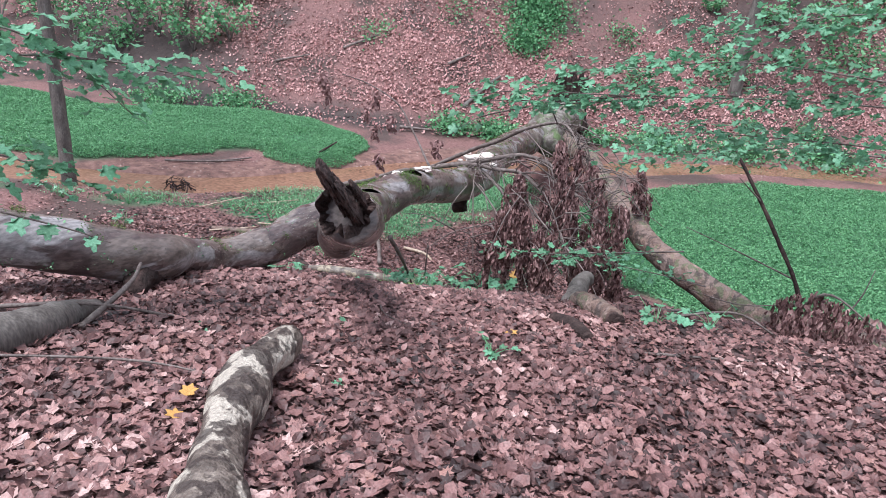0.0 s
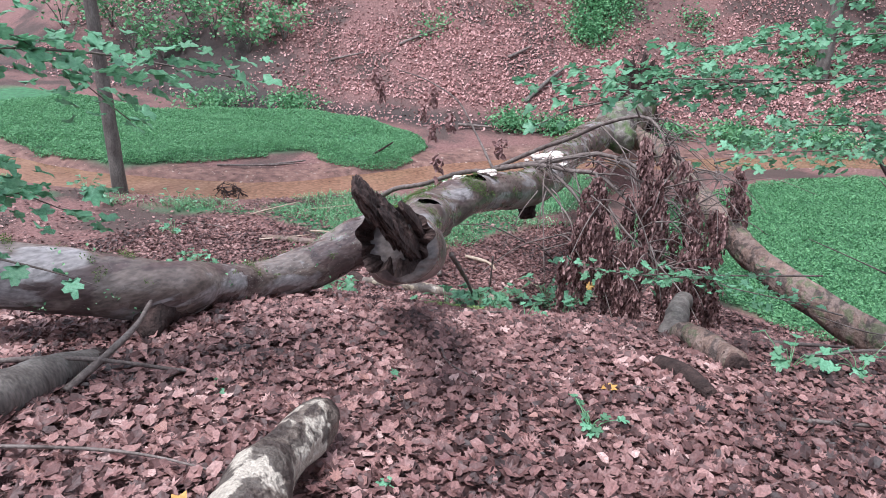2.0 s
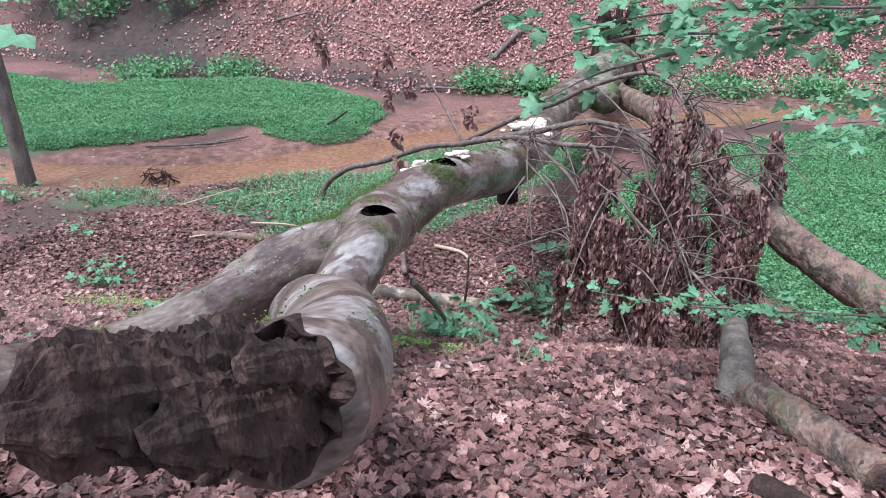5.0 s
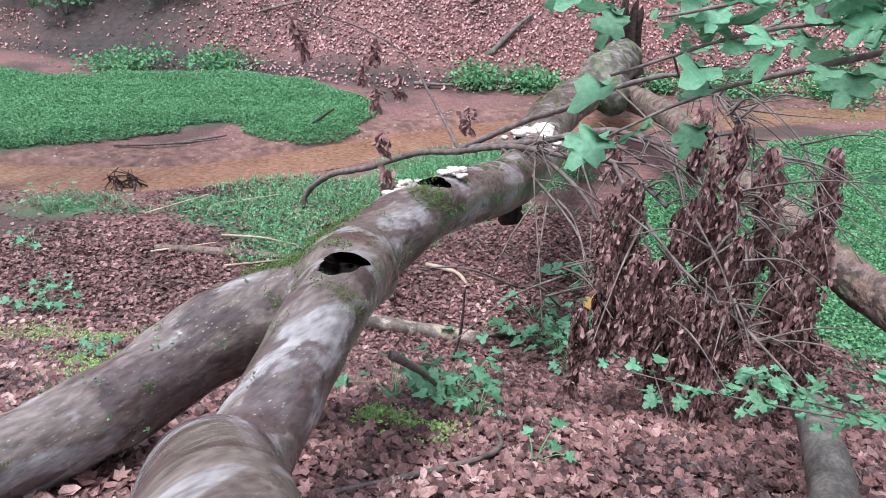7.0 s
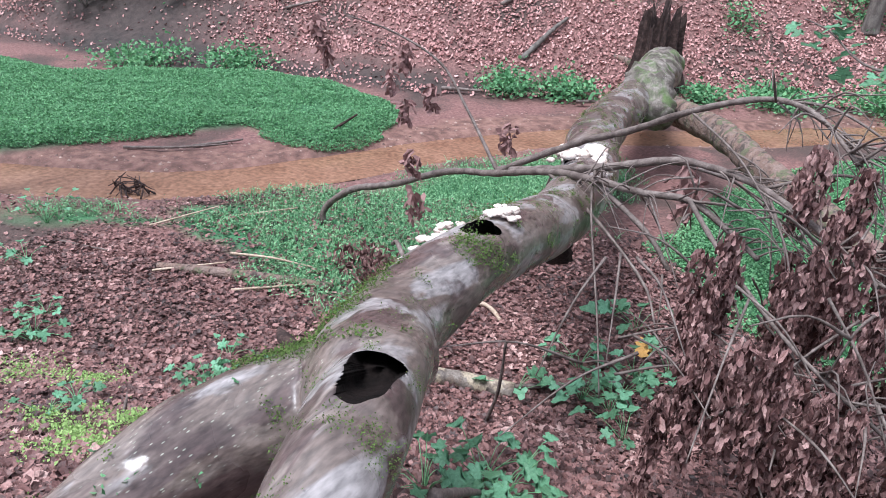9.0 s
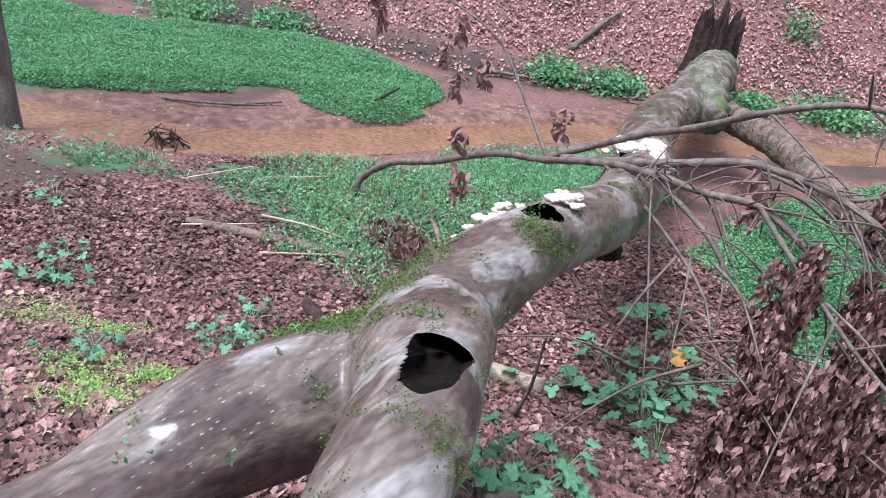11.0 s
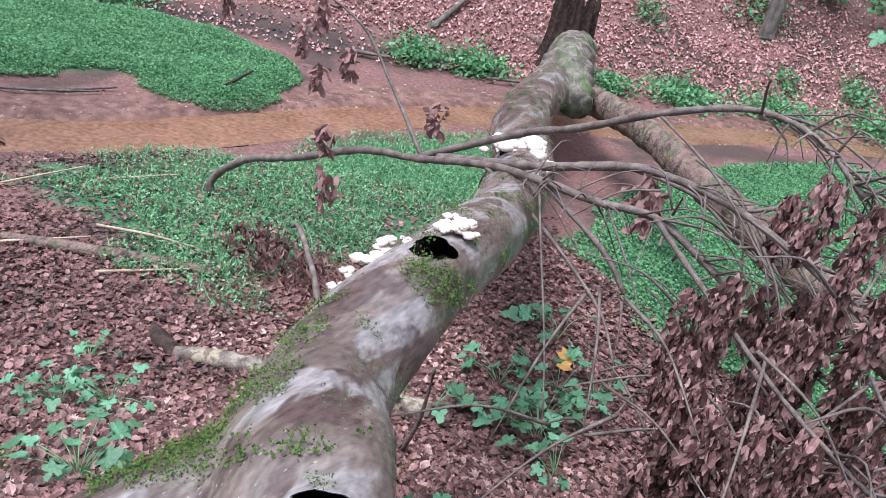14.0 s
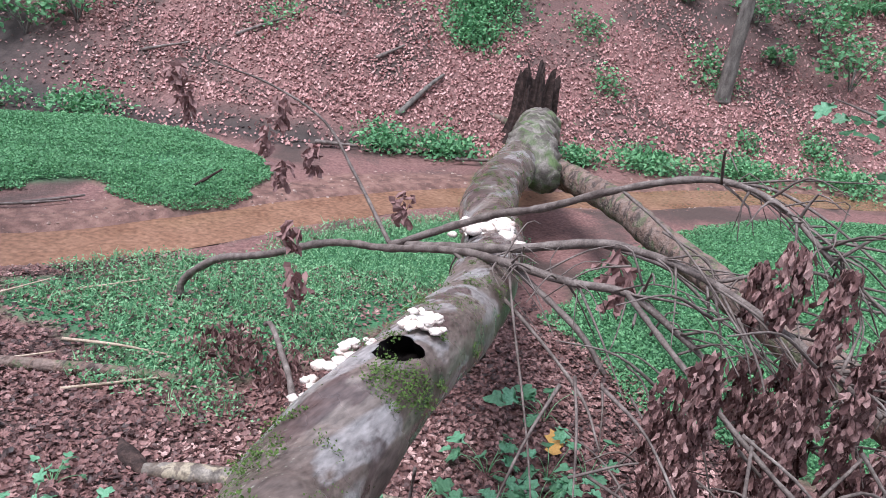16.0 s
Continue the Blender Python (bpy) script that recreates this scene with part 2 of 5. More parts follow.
def wobble(p, f, seed=0.0):
    """Smooth pseudo-noise of an (n, 3) array, about -1 to 1."""
    x, y, z = p[:, 0] * f + seed, p[:, 1] * f + 1.7 * seed, p[:, 2] * f - seed
    return (np.sin(1.3 * x + 2.1 * np.sin(0.7 * y + z)) + np.sin(1.9 * y + 1.7 * np.sin(1.1 * z + 0.6 * x)) + np.sin(2.3 * z + 1.9 * np.sin(0.9 * x - y))) / 3


def spline(points, step):
    """Catmull-Rom through rows (x, y, z, r)."""
    p = np.array(points, dtype=float)
    p = np.vstack([2 * p[0] - p[1], p, 2 * p[-1] - p[-2]])
    out = []
    for i in range(1, len(p) - 2):
        n = max(2, int(np.linalg.norm(p[i + 1, :3] - p[i, :3]) / step))
        t = np.linspace(0, 1, n, endpoint=False)[:, None]
        a, b, c, d = p[i - 1], p[i], p[i + 1], p[i + 2]
        out.append(0.5 * (2 * b + (c - a) * t + (2 * a - 5 * b + 4 * c - d) * t ** 2 + (3 * b - a - 3 * c + d) * t ** 3))
    return np.vstack(out + [p[-2:-1]])


def tube(points, step=0.05, sides=24, lump=0.06, freq=4.0, seed=0.0, caps=True, ridge=0.0):
    """A lumpy tapered tube along rows (x, y, z, r): vertices and quads."""
    c = spline(points, step)
    t = np.gradient(c[:, :3], axis=0)
    t /= np.linalg.norm(t, axis=1)[:, None]
    u = np.empty_like(t)
    ref = np.array([0.0, 0, 1]) if abs(t[0, 2]) < 0.9 else np.array([1.0, 0, 0])
    for i in range(len(t)):
        v = ref - t[i] * (ref @ t[i])
        u[i] = ref = v / np.linalg.norm(v)
    w = np.cross(t, u)
    a = np.linspace(0, 2 * np.pi, sides, endpoint=False)
    ring = np.cos(a)[None, :, None] * u[:, None] + np.sin(a)[None, :, None] * w[:, None]
    base = c[:, None, :3] + ring * c[:, None, 3:4]
    flat = base.reshape(-1, 3)
    k = (1 + lump * wobble(flat, freq, seed) + 0.5 * lump * wobble(flat, freq * 3.1, seed + 5)).reshape(len(c), sides)
    k = k + ridge * np.abs(np.sin(a * 6 + 1.5 * np.sin(a * 2.0)))[None]
    verts = (c[:, None, :3] + ring * (c[:, 3:4] * k)[:, :, None]).reshape(-1, 3)
    i, j = np.meshgrid(np.arange(len(c) - 1), np.arange(sides), indexing="ij")
    q = np.stack([i * sides + j, i * sides + (j + 1) % sides, (i + 1) * sides + (j + 1) % sides, (i + 1) * sides + j], -1).reshape(-1, 4)
    if caps:
        n = len(verts)
        verts = np.vstack([verts, c[0, :3] - t[0] * 0.15 * c[0, 3], c[-1, :3] + t[-1] * 0.15 * c[-1, 3]])
        jj = np.arange(sides)
        e = (len(c) - 1) * sides
        first = np.stack([np.full(sides, n), (jj + 1) % sides, jj, jj], -1)
        last = np.stack([np.full(sides, n + 1), e + jj, e + (jj + 1) % sides, e + (jj + 1) % sides], -1)
        return verts, q, np.vstack([first, last])[:, :3]
    return verts, q, None


def tube_mesh(name, points, mat, cut=(), **kw):
    """cut: rows (x, y, z, radius) of openings left in the skin."""
    v, q, cap = tube(points, **kw)
    mid = v[q].mean(1)
    keep = np.ones(len(q), bool)
    for x, y, z, r in cut:
        keep &= np.linalg.norm(mid - (x, y, z), axis=1) > r
    tri = np.vstack([q[keep][:, [0, 1, 2]], q[keep][:, [0, 2, 3]]] + ([cap] if cap is not None else []))
    return np_mesh(name, v, tri, mat, smooth=True)


def join(pieces):
    vs, fs, n = [], [], 0
    for v, f in pieces:
        vs.append(v)
        fs.append(f + n)
        n += len(v)
    return np.vstack(vs), np.vstack(fs)


def tri_tube(points, **kw):
    v, q, cap = tube(points, **kw)
    tri = np.vstack([q[:, [0, 1, 2]], q[:, [0, 2, 3]]] + ([cap] if cap is not None else []))
    return v, tri


# leaf outlines, unit length along +y, from the stem
def lobed(lobes=5, fold=0.18, curl=0.25, depth=0.38):
    pts = [(0, 0)]
    n = lobes * 2 - 1
    for k in range(n):
        a = radians(-115 + 230 * k / (n - 1))
        r = (0.55 if k % 2 == 0 else 0.55 * (1 - depth)) * (1.15 - 0.25 * abs(a) / 2)
        pts.append((r * math.sin(a), 0.42 + r * math.cos(a)))
    v = np.array([(0, 0.42, 0)] + [(x, y, fold * abs(x) + curl * (y - 0.4) ** 2 * (1 if y > 0.4 else -0.6)) for x, y in pts])
    m = len(pts)
    return v, np.array([(0, 1 + (k + 1) % m, 1 + k) for k in range(m)])


def oval(fold=0.15, curl=-0.2, width=0.3):
    y = [0, 0.22, 0.5, 0.78]
    h = [0.02, 0.8, 1.0, 0.62]
    v = [(0, yy, curl * yy * yy) for yy in y] + [(0, 1, curl)]
    v += [(-width * a, yy, fold * a * 0.5 + curl * yy * yy) for yy, a in zip(y, h)] + [(width * a, yy, fold * a * 0.5 + curl * yy * yy) for yy, a in zip(y, h)]
    f = []
    for k in range(3):
        f += [(k, 5 + k, 6 + k), (k, 6 + k, k + 1), (k, k + 1, 10 + k), (k, 10 + k, 9 + k)]
    f += [(3, 8, 4), (3, 4, 12)]
    return np.array(v, float), np.array(f)


def strip(n=3, width=0.06, bend=0.4):
    """A blade of grass, unit height."""
    v, f = [], []
    for k in range(n):
        t = k / n
        v += [(-width * (1 - t * 0.7), bend * t * t, t), (width * (1 - t * 0.7), bend * t * t, t)]
    v.append((0, bend, 1 - 0.15 * bend))
    for k in range(n - 1):
        f += [(2 * k, 2 * k + 1, 2 * k + 3), (2 * k, 2 * k + 3, 2 * k + 2)]
    f.append((2 * n - 2, 2 * n - 1, 2 * n))
    return np.array(v, float), np.array(f)


def rotations(yaw, tilt, roll):
    cy, sy, ct, st, cr, sr = np.cos(yaw), np.sin(yaw), np.cos(tilt), np.sin(tilt), np.cos(roll), np.sin(roll)
    z, o = np.zeros_like(cy), np.ones_like(cy)
    rz = np.array([[cy, -sy, z], [sy, cy, z], [z, z, o]]).transpose(2, 0, 1)
    rx = np.array([[o, z, z], [z, ct, -st], [z, st, ct]]).transpose(2, 0, 1)
    ry = np.array([[cr, z, sr], [z, o, z], [-sr, z, cr]]).transpose(2, 0, 1)
    return rz @ rx @ ry


def scatter(shapes, places, sizes, tilt, roll, yaw=None):
    """Copies of the shapes at (n, 3) places, as one pair of arrays."""
    out = []
    which = RNG.integers(0, len(shapes), len(places))
    yaw = RNG.uniform(0, 2 * np.pi, len(places)) if yaw is None else yaw
    for k, (v, f) in enumerate(shapes):
        s = which == k
        if not s.any():
            continue
        r = rotations(yaw[s], tilt[s], roll[s])
        p = np.einsum("nij,mj->nmi", r, v) * sizes[s][:, None, None] + places[s][:, None]
        fs = f[None] + (np.arange(s.sum()) * len(v))[:, None, None]
        out.append((p.reshape(-1, 3), fs.reshape(-1, 3)))
    return join(out)


# ---------- the lie of the land ----------
DOWN = np.array([-0.5, 0.866])
PROFILE_S = [-60, -12, -8, -6, -4.5, -4.0, -3.3, -2.9, -2.2, -1.4, -0.9, -0.2, 0.6, 1.4, 2.2, 3.5, 5.5, 60]
PROFILE_H = [7.0, 3.4, 2.98, 2.78, 2.50, 2.40, 2.26, 2.16, 1.90, 1.56, 1.36, 0.92, 0.48, 0.24, 0.16, 0.12, 0.07, 0.06]
CREEK = np.array([(-60, -6), (-20, -1.2), (-12.5, 0.0), (-10, 0.7), (-8.2, 1.75), (-7.0, 2.65), (-6.2, 3.85), (-5.75, 5.2), (-5.2, 6.8), (-4.5, 8.4), (-3.4, 9.9), (-1.8, 11.2), (-0.6, 12.8), (0.75, 14.3), (3.2, 16.3), (9, 18.6), (50, 28)], float)
FOOT = np.array([(-80, -3), (-30, 4), (-17, 7.0), (-13.2, 7.6), (-11.6, 8.8), (-9.5, 9.4), (-8.0, 9.7), (-6.8, 10.7), (-5.0, 12.5), (-2.3, 14.9), (0.1, 16.4), (3.2, 18.4), (12, 21.5), (60, 34)], float)
ISLAND = [(-9.6, 1.5), (-8.7, 3.8), (-8.2, 5.1), (-6.4, 5.1), (-6.1, 5.9), (-6.5, 7.3), (-7.4, 8.2), (-9.3, 8.6), (-11.2, 8.3), (-12.9, 6.8), (-13.8, 5.2), (-20, 4.2), (-20, 0.6), (-12, 1.0)]
MEADOW = [(-1.0, 6.9), (-0.7, 5.0), (0.4, 4.1), (2.3, 3.4), (5, 2.6), (12, 4), (14, 16), (4.5, 15), (1.6, 12.8), (0.0, 10.6)]
STRIP = [(-11, -1.6), (-8.5, -0.8), (-6.0, 0.4), (-4.6, 1.1), (-3.6, 1.0), (-2.4, 1.0), (-1.9, 1.8), (-1.5, 3.2), (-1.2, 5.2), (-1.4, 7.6), (-2.8, 9.6), (-4.3, 7.6), (-4.9, 6.2), (-5.4, 4.6), (-6.3, 2.9), (-8, 0.95), (-11, -0.2)]


def along(p, line):
    """Distance of (n, 2) points from a polyline, and the side (+ is its left)."""
    best, side = np.full(len(p), 1e9), np.zeros(len(p))
    for a, b in zip(line[:-1], line[1:]):
        d = b - a
        t = np.clip(((p - a) @ d) / (d @ d), 0, 1)
        q = p - a - t[:, None] * d
        r = np.hypot(q[:, 0], q[:, 1])
        near = r < best
        side = np.where(near, np.sign(d[0] * (p[:, 1] - a[1]) - d[1] * (p[:, 0] - a[0])), side)
        best = np.minimum(best, r)
    return best, side


def inside(p, poly):
    c = np.zeros(len(p), bool)
    for (x0, y0), (x1, y1) in zip(poly, poly[1:] + poly[:1]):
        hit = ((y0 > p[:, 1]) != (y1 > p[:, 1])) & (p[:, 0] < (x1 - x0) * (p[:, 1] - y0) / (y1 - y0 + 1e-12) + x0)
        c ^= hit
    return c


def edge(p, poly):
    """Signed distance to a closed outline, + inside."""
    line = np.array(poly + poly[:1], float)
    d, _ = along(p, line)
    return np.where(inside(p, poly), d, -d)


def wob2(p, f, seed=0.0):
    return wobble(np.column_stack([p, np.zeros(len(p))]), f, seed)


def land(p):
    """Height of the ground at (n, 2) points."""
    s = p @ DOWN
    h = np.mean([np.interp(s + o, PROFILE_S, PROFILE_H) for o in (-0.45, -0.22, 0, 0.22, 0.45)], axis=0)
    h = h + 0.03 * wob2(p, 1.3, 3) * np.clip((2.5 - s) / 2, 0.3, 1) + 0.012 * wob2(p, 5, 1)
    c, _ = along(p, CREEK)
    wid = 0.55 + 0.12 * wob2(p, 1.1, 8)
    h = h - 0.16 * np.clip(1 - (c - wid + 0.15) / 0.35, 0, 1) ** 1.5
    isl = edge(p, ISLAND)
    h = h + 0.12 * np.clip(isl / 0.5 + 0.3, 0, 1)
    f, side = along(p, FOOT)
    up = np.where(side > 0, f, -f)
    rise = np.logaddexp(0, np.clip((up - 0.2) * 4, -30, None)) / 4
    h = h + np.minimum(rise * (0.60 + 0.07 * wob2(p, 0.35, 4)) + 0.014 * np.minimum(rise, 30) ** 2, 30 + 0.02 * rise) + 0.10 * wob2(p, 0.9, 9) * np.clip(up, 0, 1)
    return h


def z_at(x, y):
    return float(land(np.array([[x, y]], float))[0])


def axis(lo, a, b, hi, fine, n):
    far = np.linspace(0, 1, n) ** 2.2
    return np.concatenate([a - (a - lo) * far[:0:-1], np.arange(a, b, fine), b + (hi - b) * far])


def build_ground():
    xs, ys = axis(-120, -13, 6.5, 110, 0.11, 34), axis(-110, -7.5, 16, 130, 0.11, 34)
    gx, gy = np.meshgrid(xs, ys, indexing="ij")
    p = np.column_stack([gx.ravel(), gy.ravel()])
    h = land(p)
    i, j = np.meshgrid(np.arange(len(xs) - 1), np.arange(len(ys) - 1), indexing="ij")
    w = len(ys)
    q = np.stack([i * w + j, (i + 1) * w + j, (i + 1) * w + j + 1, i * w + j + 1], -1).reshape(-1, 4)
    me = np_mesh("ground", np.column_stack([p, h]), q, ground_material(), smooth=True)
    c, side = along(p, CREEK)
    ragged = 0.3 * wob2(p, 1.7, 2) + 0.15 * wob2(p, 5, 6)
    isl, mead, stp = edge(p, ISLAND), edge(p, MEADOW), edge(p, STRIP)
    mud = np.clip((np.where(side > 0, 1.5, 0.75) + ragged - c) / 0.3, 0, 1) * np.clip(0.5 - isl / 0.25, 0, 1)
    green = np.clip(np.maximum(np.maximum(isl, mead), stp - 0.75 + ragged) / 0.3, 0, 1)
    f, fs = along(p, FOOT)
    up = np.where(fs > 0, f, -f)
    # hill foot and far-left bank: dark soil plus painted shade of the recess
    dark_soil_shade = np.exp(-((up - 0.1) / 0.5) ** 2) * (p[:, 0] < -5.5) * 0.9 + 0.9 * np.exp(-((p[:, 0] + 15.5) / 3.2) ** 2 - ((p[:, 1] - 8.2) / 1.4) ** 2)
    dark_soil_shade = np.maximum(dark_soil_shade, 0.6 * np.clip(wob2(p, 0.42, 12) * 2.0 - 0.9, 0, 0.8) * np.clip(up - 1.5, 0, 1))
    # bare dark soil on the near right
    dark_soil_shade = np.maximum(dark_soil_shade, 0.9 * np.exp(-((p[:, 0] - 3.8) / 0.9) ** 2 - ((p[:, 1] + 1.4) / 0.9) ** 2))
    dark_soil_shade = np.maximum(dark_soil_shade, 0.85 * np.exp(-((p[:, 0] + 1.2) / 3.2) ** 2 - ((p[:, 1] - 22.3) / 1.8) ** 2))
    # wider far-left patch, again dark soil with shade painted into it
    dark_soil_shade = np.maximum(dark_soil_shade, 0.95 * np.exp(-((p[:, 0] + 17.3) / 4.6) ** 4 - ((p[:, 1] - 8.5) / 1.8) ** 4))
    for name, v in (("mud", mud), ("green", green), ("dark_soil_shade", np.clip(dark_soil_shade, 0, 1))):
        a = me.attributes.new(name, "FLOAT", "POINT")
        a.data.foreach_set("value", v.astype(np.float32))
    return tagged(new("ground", me), "woodland ground sloping to a muddy creek and a hillside", "ground", kind="structure")


ground = build_ground()


def build_water():
    c = spline([(*q, 0.0, 0.62) for q in CREEK[1:-1]], 0.25)
    t = np.gradient(c[:, :2], axis=0)
    t /= np.linalg.norm(t, axis=1)[:, None]
    n = np.column_stack([-t[:, 1], t[:, 0]])
    k = np.linspace(-1, 1, 9)
    wid = 0.62 + 0.05 * np.sin(np.arange(len(c)) * 0.31)
    v = np.dstack([c[:, None, 0] + n[:, None, 0] * k * wid[:, None], c[:, None, 1] + n[:, None, 1] * k * wid[:, None], np.full((len(c), 9), 0.005)]).reshape(-1, 3)
    i, j = np.meshgrid(np.arange(len(c) - 1), np.arange(8), indexing="ij")
    q = np.stack([i * 9 + j, i * 9 + j + 1, (i + 1) * 9 + j + 1, (i + 1) * 9 + j], -1).reshape(-1, 4)
    m = material("silty_water", [(0.3, (0.16, 0.082, 0.05)), (0.7, (0.25, 0.14, 0.092))], scale=1.6, rough=0.22, bump=0.2, bump_scale=9, spec=0.3, bump_far=0.01)
    return tagged(new("water", np_mesh("water", v, q[:, ::-1].copy(), m, smooth=True)), "shallow brown silty creek water", "water", kind="structure")


build_water()


def stuff(name, arrays, mat, label, category):
    return tagged(new(name, np_mesh(name, *arrays, mat)), label, category, kind="stuff")


def on_ground(p, lift=0.0):
    return np.column_stack([p, land(p) + lift])


def slope_free(p):
    """Where dry leaves lie: not in the creek, its mud or the green."""
    c, side = along(p, CREEK)
    rag = 0.25 * wob2(p, 2.1, 5)
    ok = c > np.where(side > 0, 1.45, 0.8) + rag
    return ok & (edge(p, ISLAND) < -0.05) & (edge(p, MEADOW) < 0.1 + rag)


LOBES = [lobed(5, 0.3, 0.5, 0.5), lobed(7, -0.35, 0.6, 0.45), oval(0.35, -0.4, 0.48), lobed(7, 0.5, 0.4, 0.5), oval(0.5, -0.6, 0.33), oval(-0.6, 0.8, 0.36), oval(0.8, 0.4, 0.4)]
KITE = [(np.array([(0, 0, 0), (-0.4, 0.5, 0.12), (0, 1, -0.1), (0.4, 0.5, 0.12)], float), np.array([(0, 2, 1), (0, 3, 2)])), (np.array([(0, 0, 0), (-0.3, 0.6, -0.1), (0, 1, 0.15), (0.34, 0.45, 0.1)], float), np.array([(0, 2, 1), (0, 3, 2)]))]


def crumpled(k):
    """A small torn or curled leaf: an uneven fan of five faces."""
    rnd = random.Random(k)
    rim = [(rnd.uniform(0.34, 0.62) * math.cos(a) * 0.8, 0.5 + rnd.uniform(0.38, 0.6) * math.sin(a), rnd.uniform(-0.1, 0.28)) for a in (-1.57, -0.5, 0.6, 1.6, 2.6, 3.7)]
    return np.array([(0, 0.5, 0), *rim], float), np.array([(0, 1 + i, 1 + (i + 1) % 6) for i in range(6)])


FLOOR_LEAVES = [LOBES[0], LOBES[1], LOBES[3], *[crumpled(k) for k in range(5)]]


def litter():
    n = 290000
    near = RNG.random(n) < 0.86
    p = np.where(near[:, None], np.column_stack([RNG.uniform(-6.2, 5.6, n), RNG.uniform(-6.6, 5.2, n)]), np.column_stack([RNG.uniform(-10, 6.2, n), RNG.uniform(-7.4, 6.0, n)]))
    s = p @ DOWN
    keep = slope_free(p) & (RNG.random(n) < np.where(s < 1.0, 1.0, 0.75)) & (s < 6)
    stp = edge(p, STRIP)
    keep &= RNG.random(n) > np.clip(stp * 0.9, 0, 0.7) * (stp > -0.2)
    p = p[keep]
    k = len(p)
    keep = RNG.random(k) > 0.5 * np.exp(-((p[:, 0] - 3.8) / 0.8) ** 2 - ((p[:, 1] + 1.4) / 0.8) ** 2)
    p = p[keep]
    k = len(p)
    a = scatter(FLOOR_LEAVES, on_ground(p, 0.012) + np.column_stack([np.zeros((k, 2)), RNG.uniform(0, 0.028, k)]), 0.022 + 0.046 * RNG.random(k) ** 1.5, RNG.normal(0.02, 0.24, k), RNG.normal(0, 0.24, k))
    stuff("leaf_litter", a, M_litter, "wet reddish-brown fallen leaves covering the forest floor", "fallen leaves")
    n = 230000
    p = np.column_stack([RNG.uniform(-24, 14, n), RNG.uniform(5, 27, n)])
    f, side = along(p, FOOT)
    up = np.where(side > 0, f, -f)
    bare = wob2(p, 0.42, 12) * 2.4 - 0.2 + 0.4 * wob2(p, 1.6, 3)
    keep = (up > -0.4) & slope_free(p) & (up < 13) & (RNG.random(n) > np.clip(bare, 0, 0.85) * (up > 1.5)) & (RNG.random(n) < 1.25 - up / 14)
    keep &= RNG.random(n) > 0.97 * np.exp(-((p[:, 0] + 17) / 4.4) ** 4 - ((p[:, 1] - 8.6) / 1.9) ** 4)
    keep &= ~((up < 0.9) & (p[:, 0] < -6) & (RNG.random(n) < 0.75))
    keep &= RNG.random(n) > 0.75 * np.exp(-((p[:, 0] + 1.2) / 3.2) ** 2 - ((p[:, 1] - 22.3) / 1.7) ** 2)
    p = p[keep]
    k = len(p)
    a = scatter([crumpled(11), KITE[0], KITE[1], crumpled(12)], on_ground(p, 0.03), RNG.uniform(0.05, 0.115, k), RNG.normal(0.5, 0.45, k), RNG.normal(0, 0.35, k), RNG.normal(0.3, 0.9, k))
    stuff("hillside_litter", a, M_hill_litter, "pale brown fallen leaves lying on the far hillside", "fallen leaves")


litter()


def loose_leaves():
    meshes = [np_mesh("leaf", v, f, M_litter_one) for v, f in LOBES[:4]]
    n = 0
    while n < 290:
        x, y = RNG.uniform(1.0, 4.6), RNG.uniform(-5.4, -1.2)
        if math.hypot(x - 3.4, y + 3.6) > 2.2:
            continue
        ob = part("leaf", meshes[n % 4], ground)
        s = RNG.uniform(0.035, 0.06)
        ob.matrix_basis = Matrix.LocRotScale((x, y, z_at(x, y) + 0.045), Euler((RNG.normal(0.02, 0.14), RNG.normal(0, 0.14), RNG.uniform(0, 6.28))), (s, s, s))
        n += 1


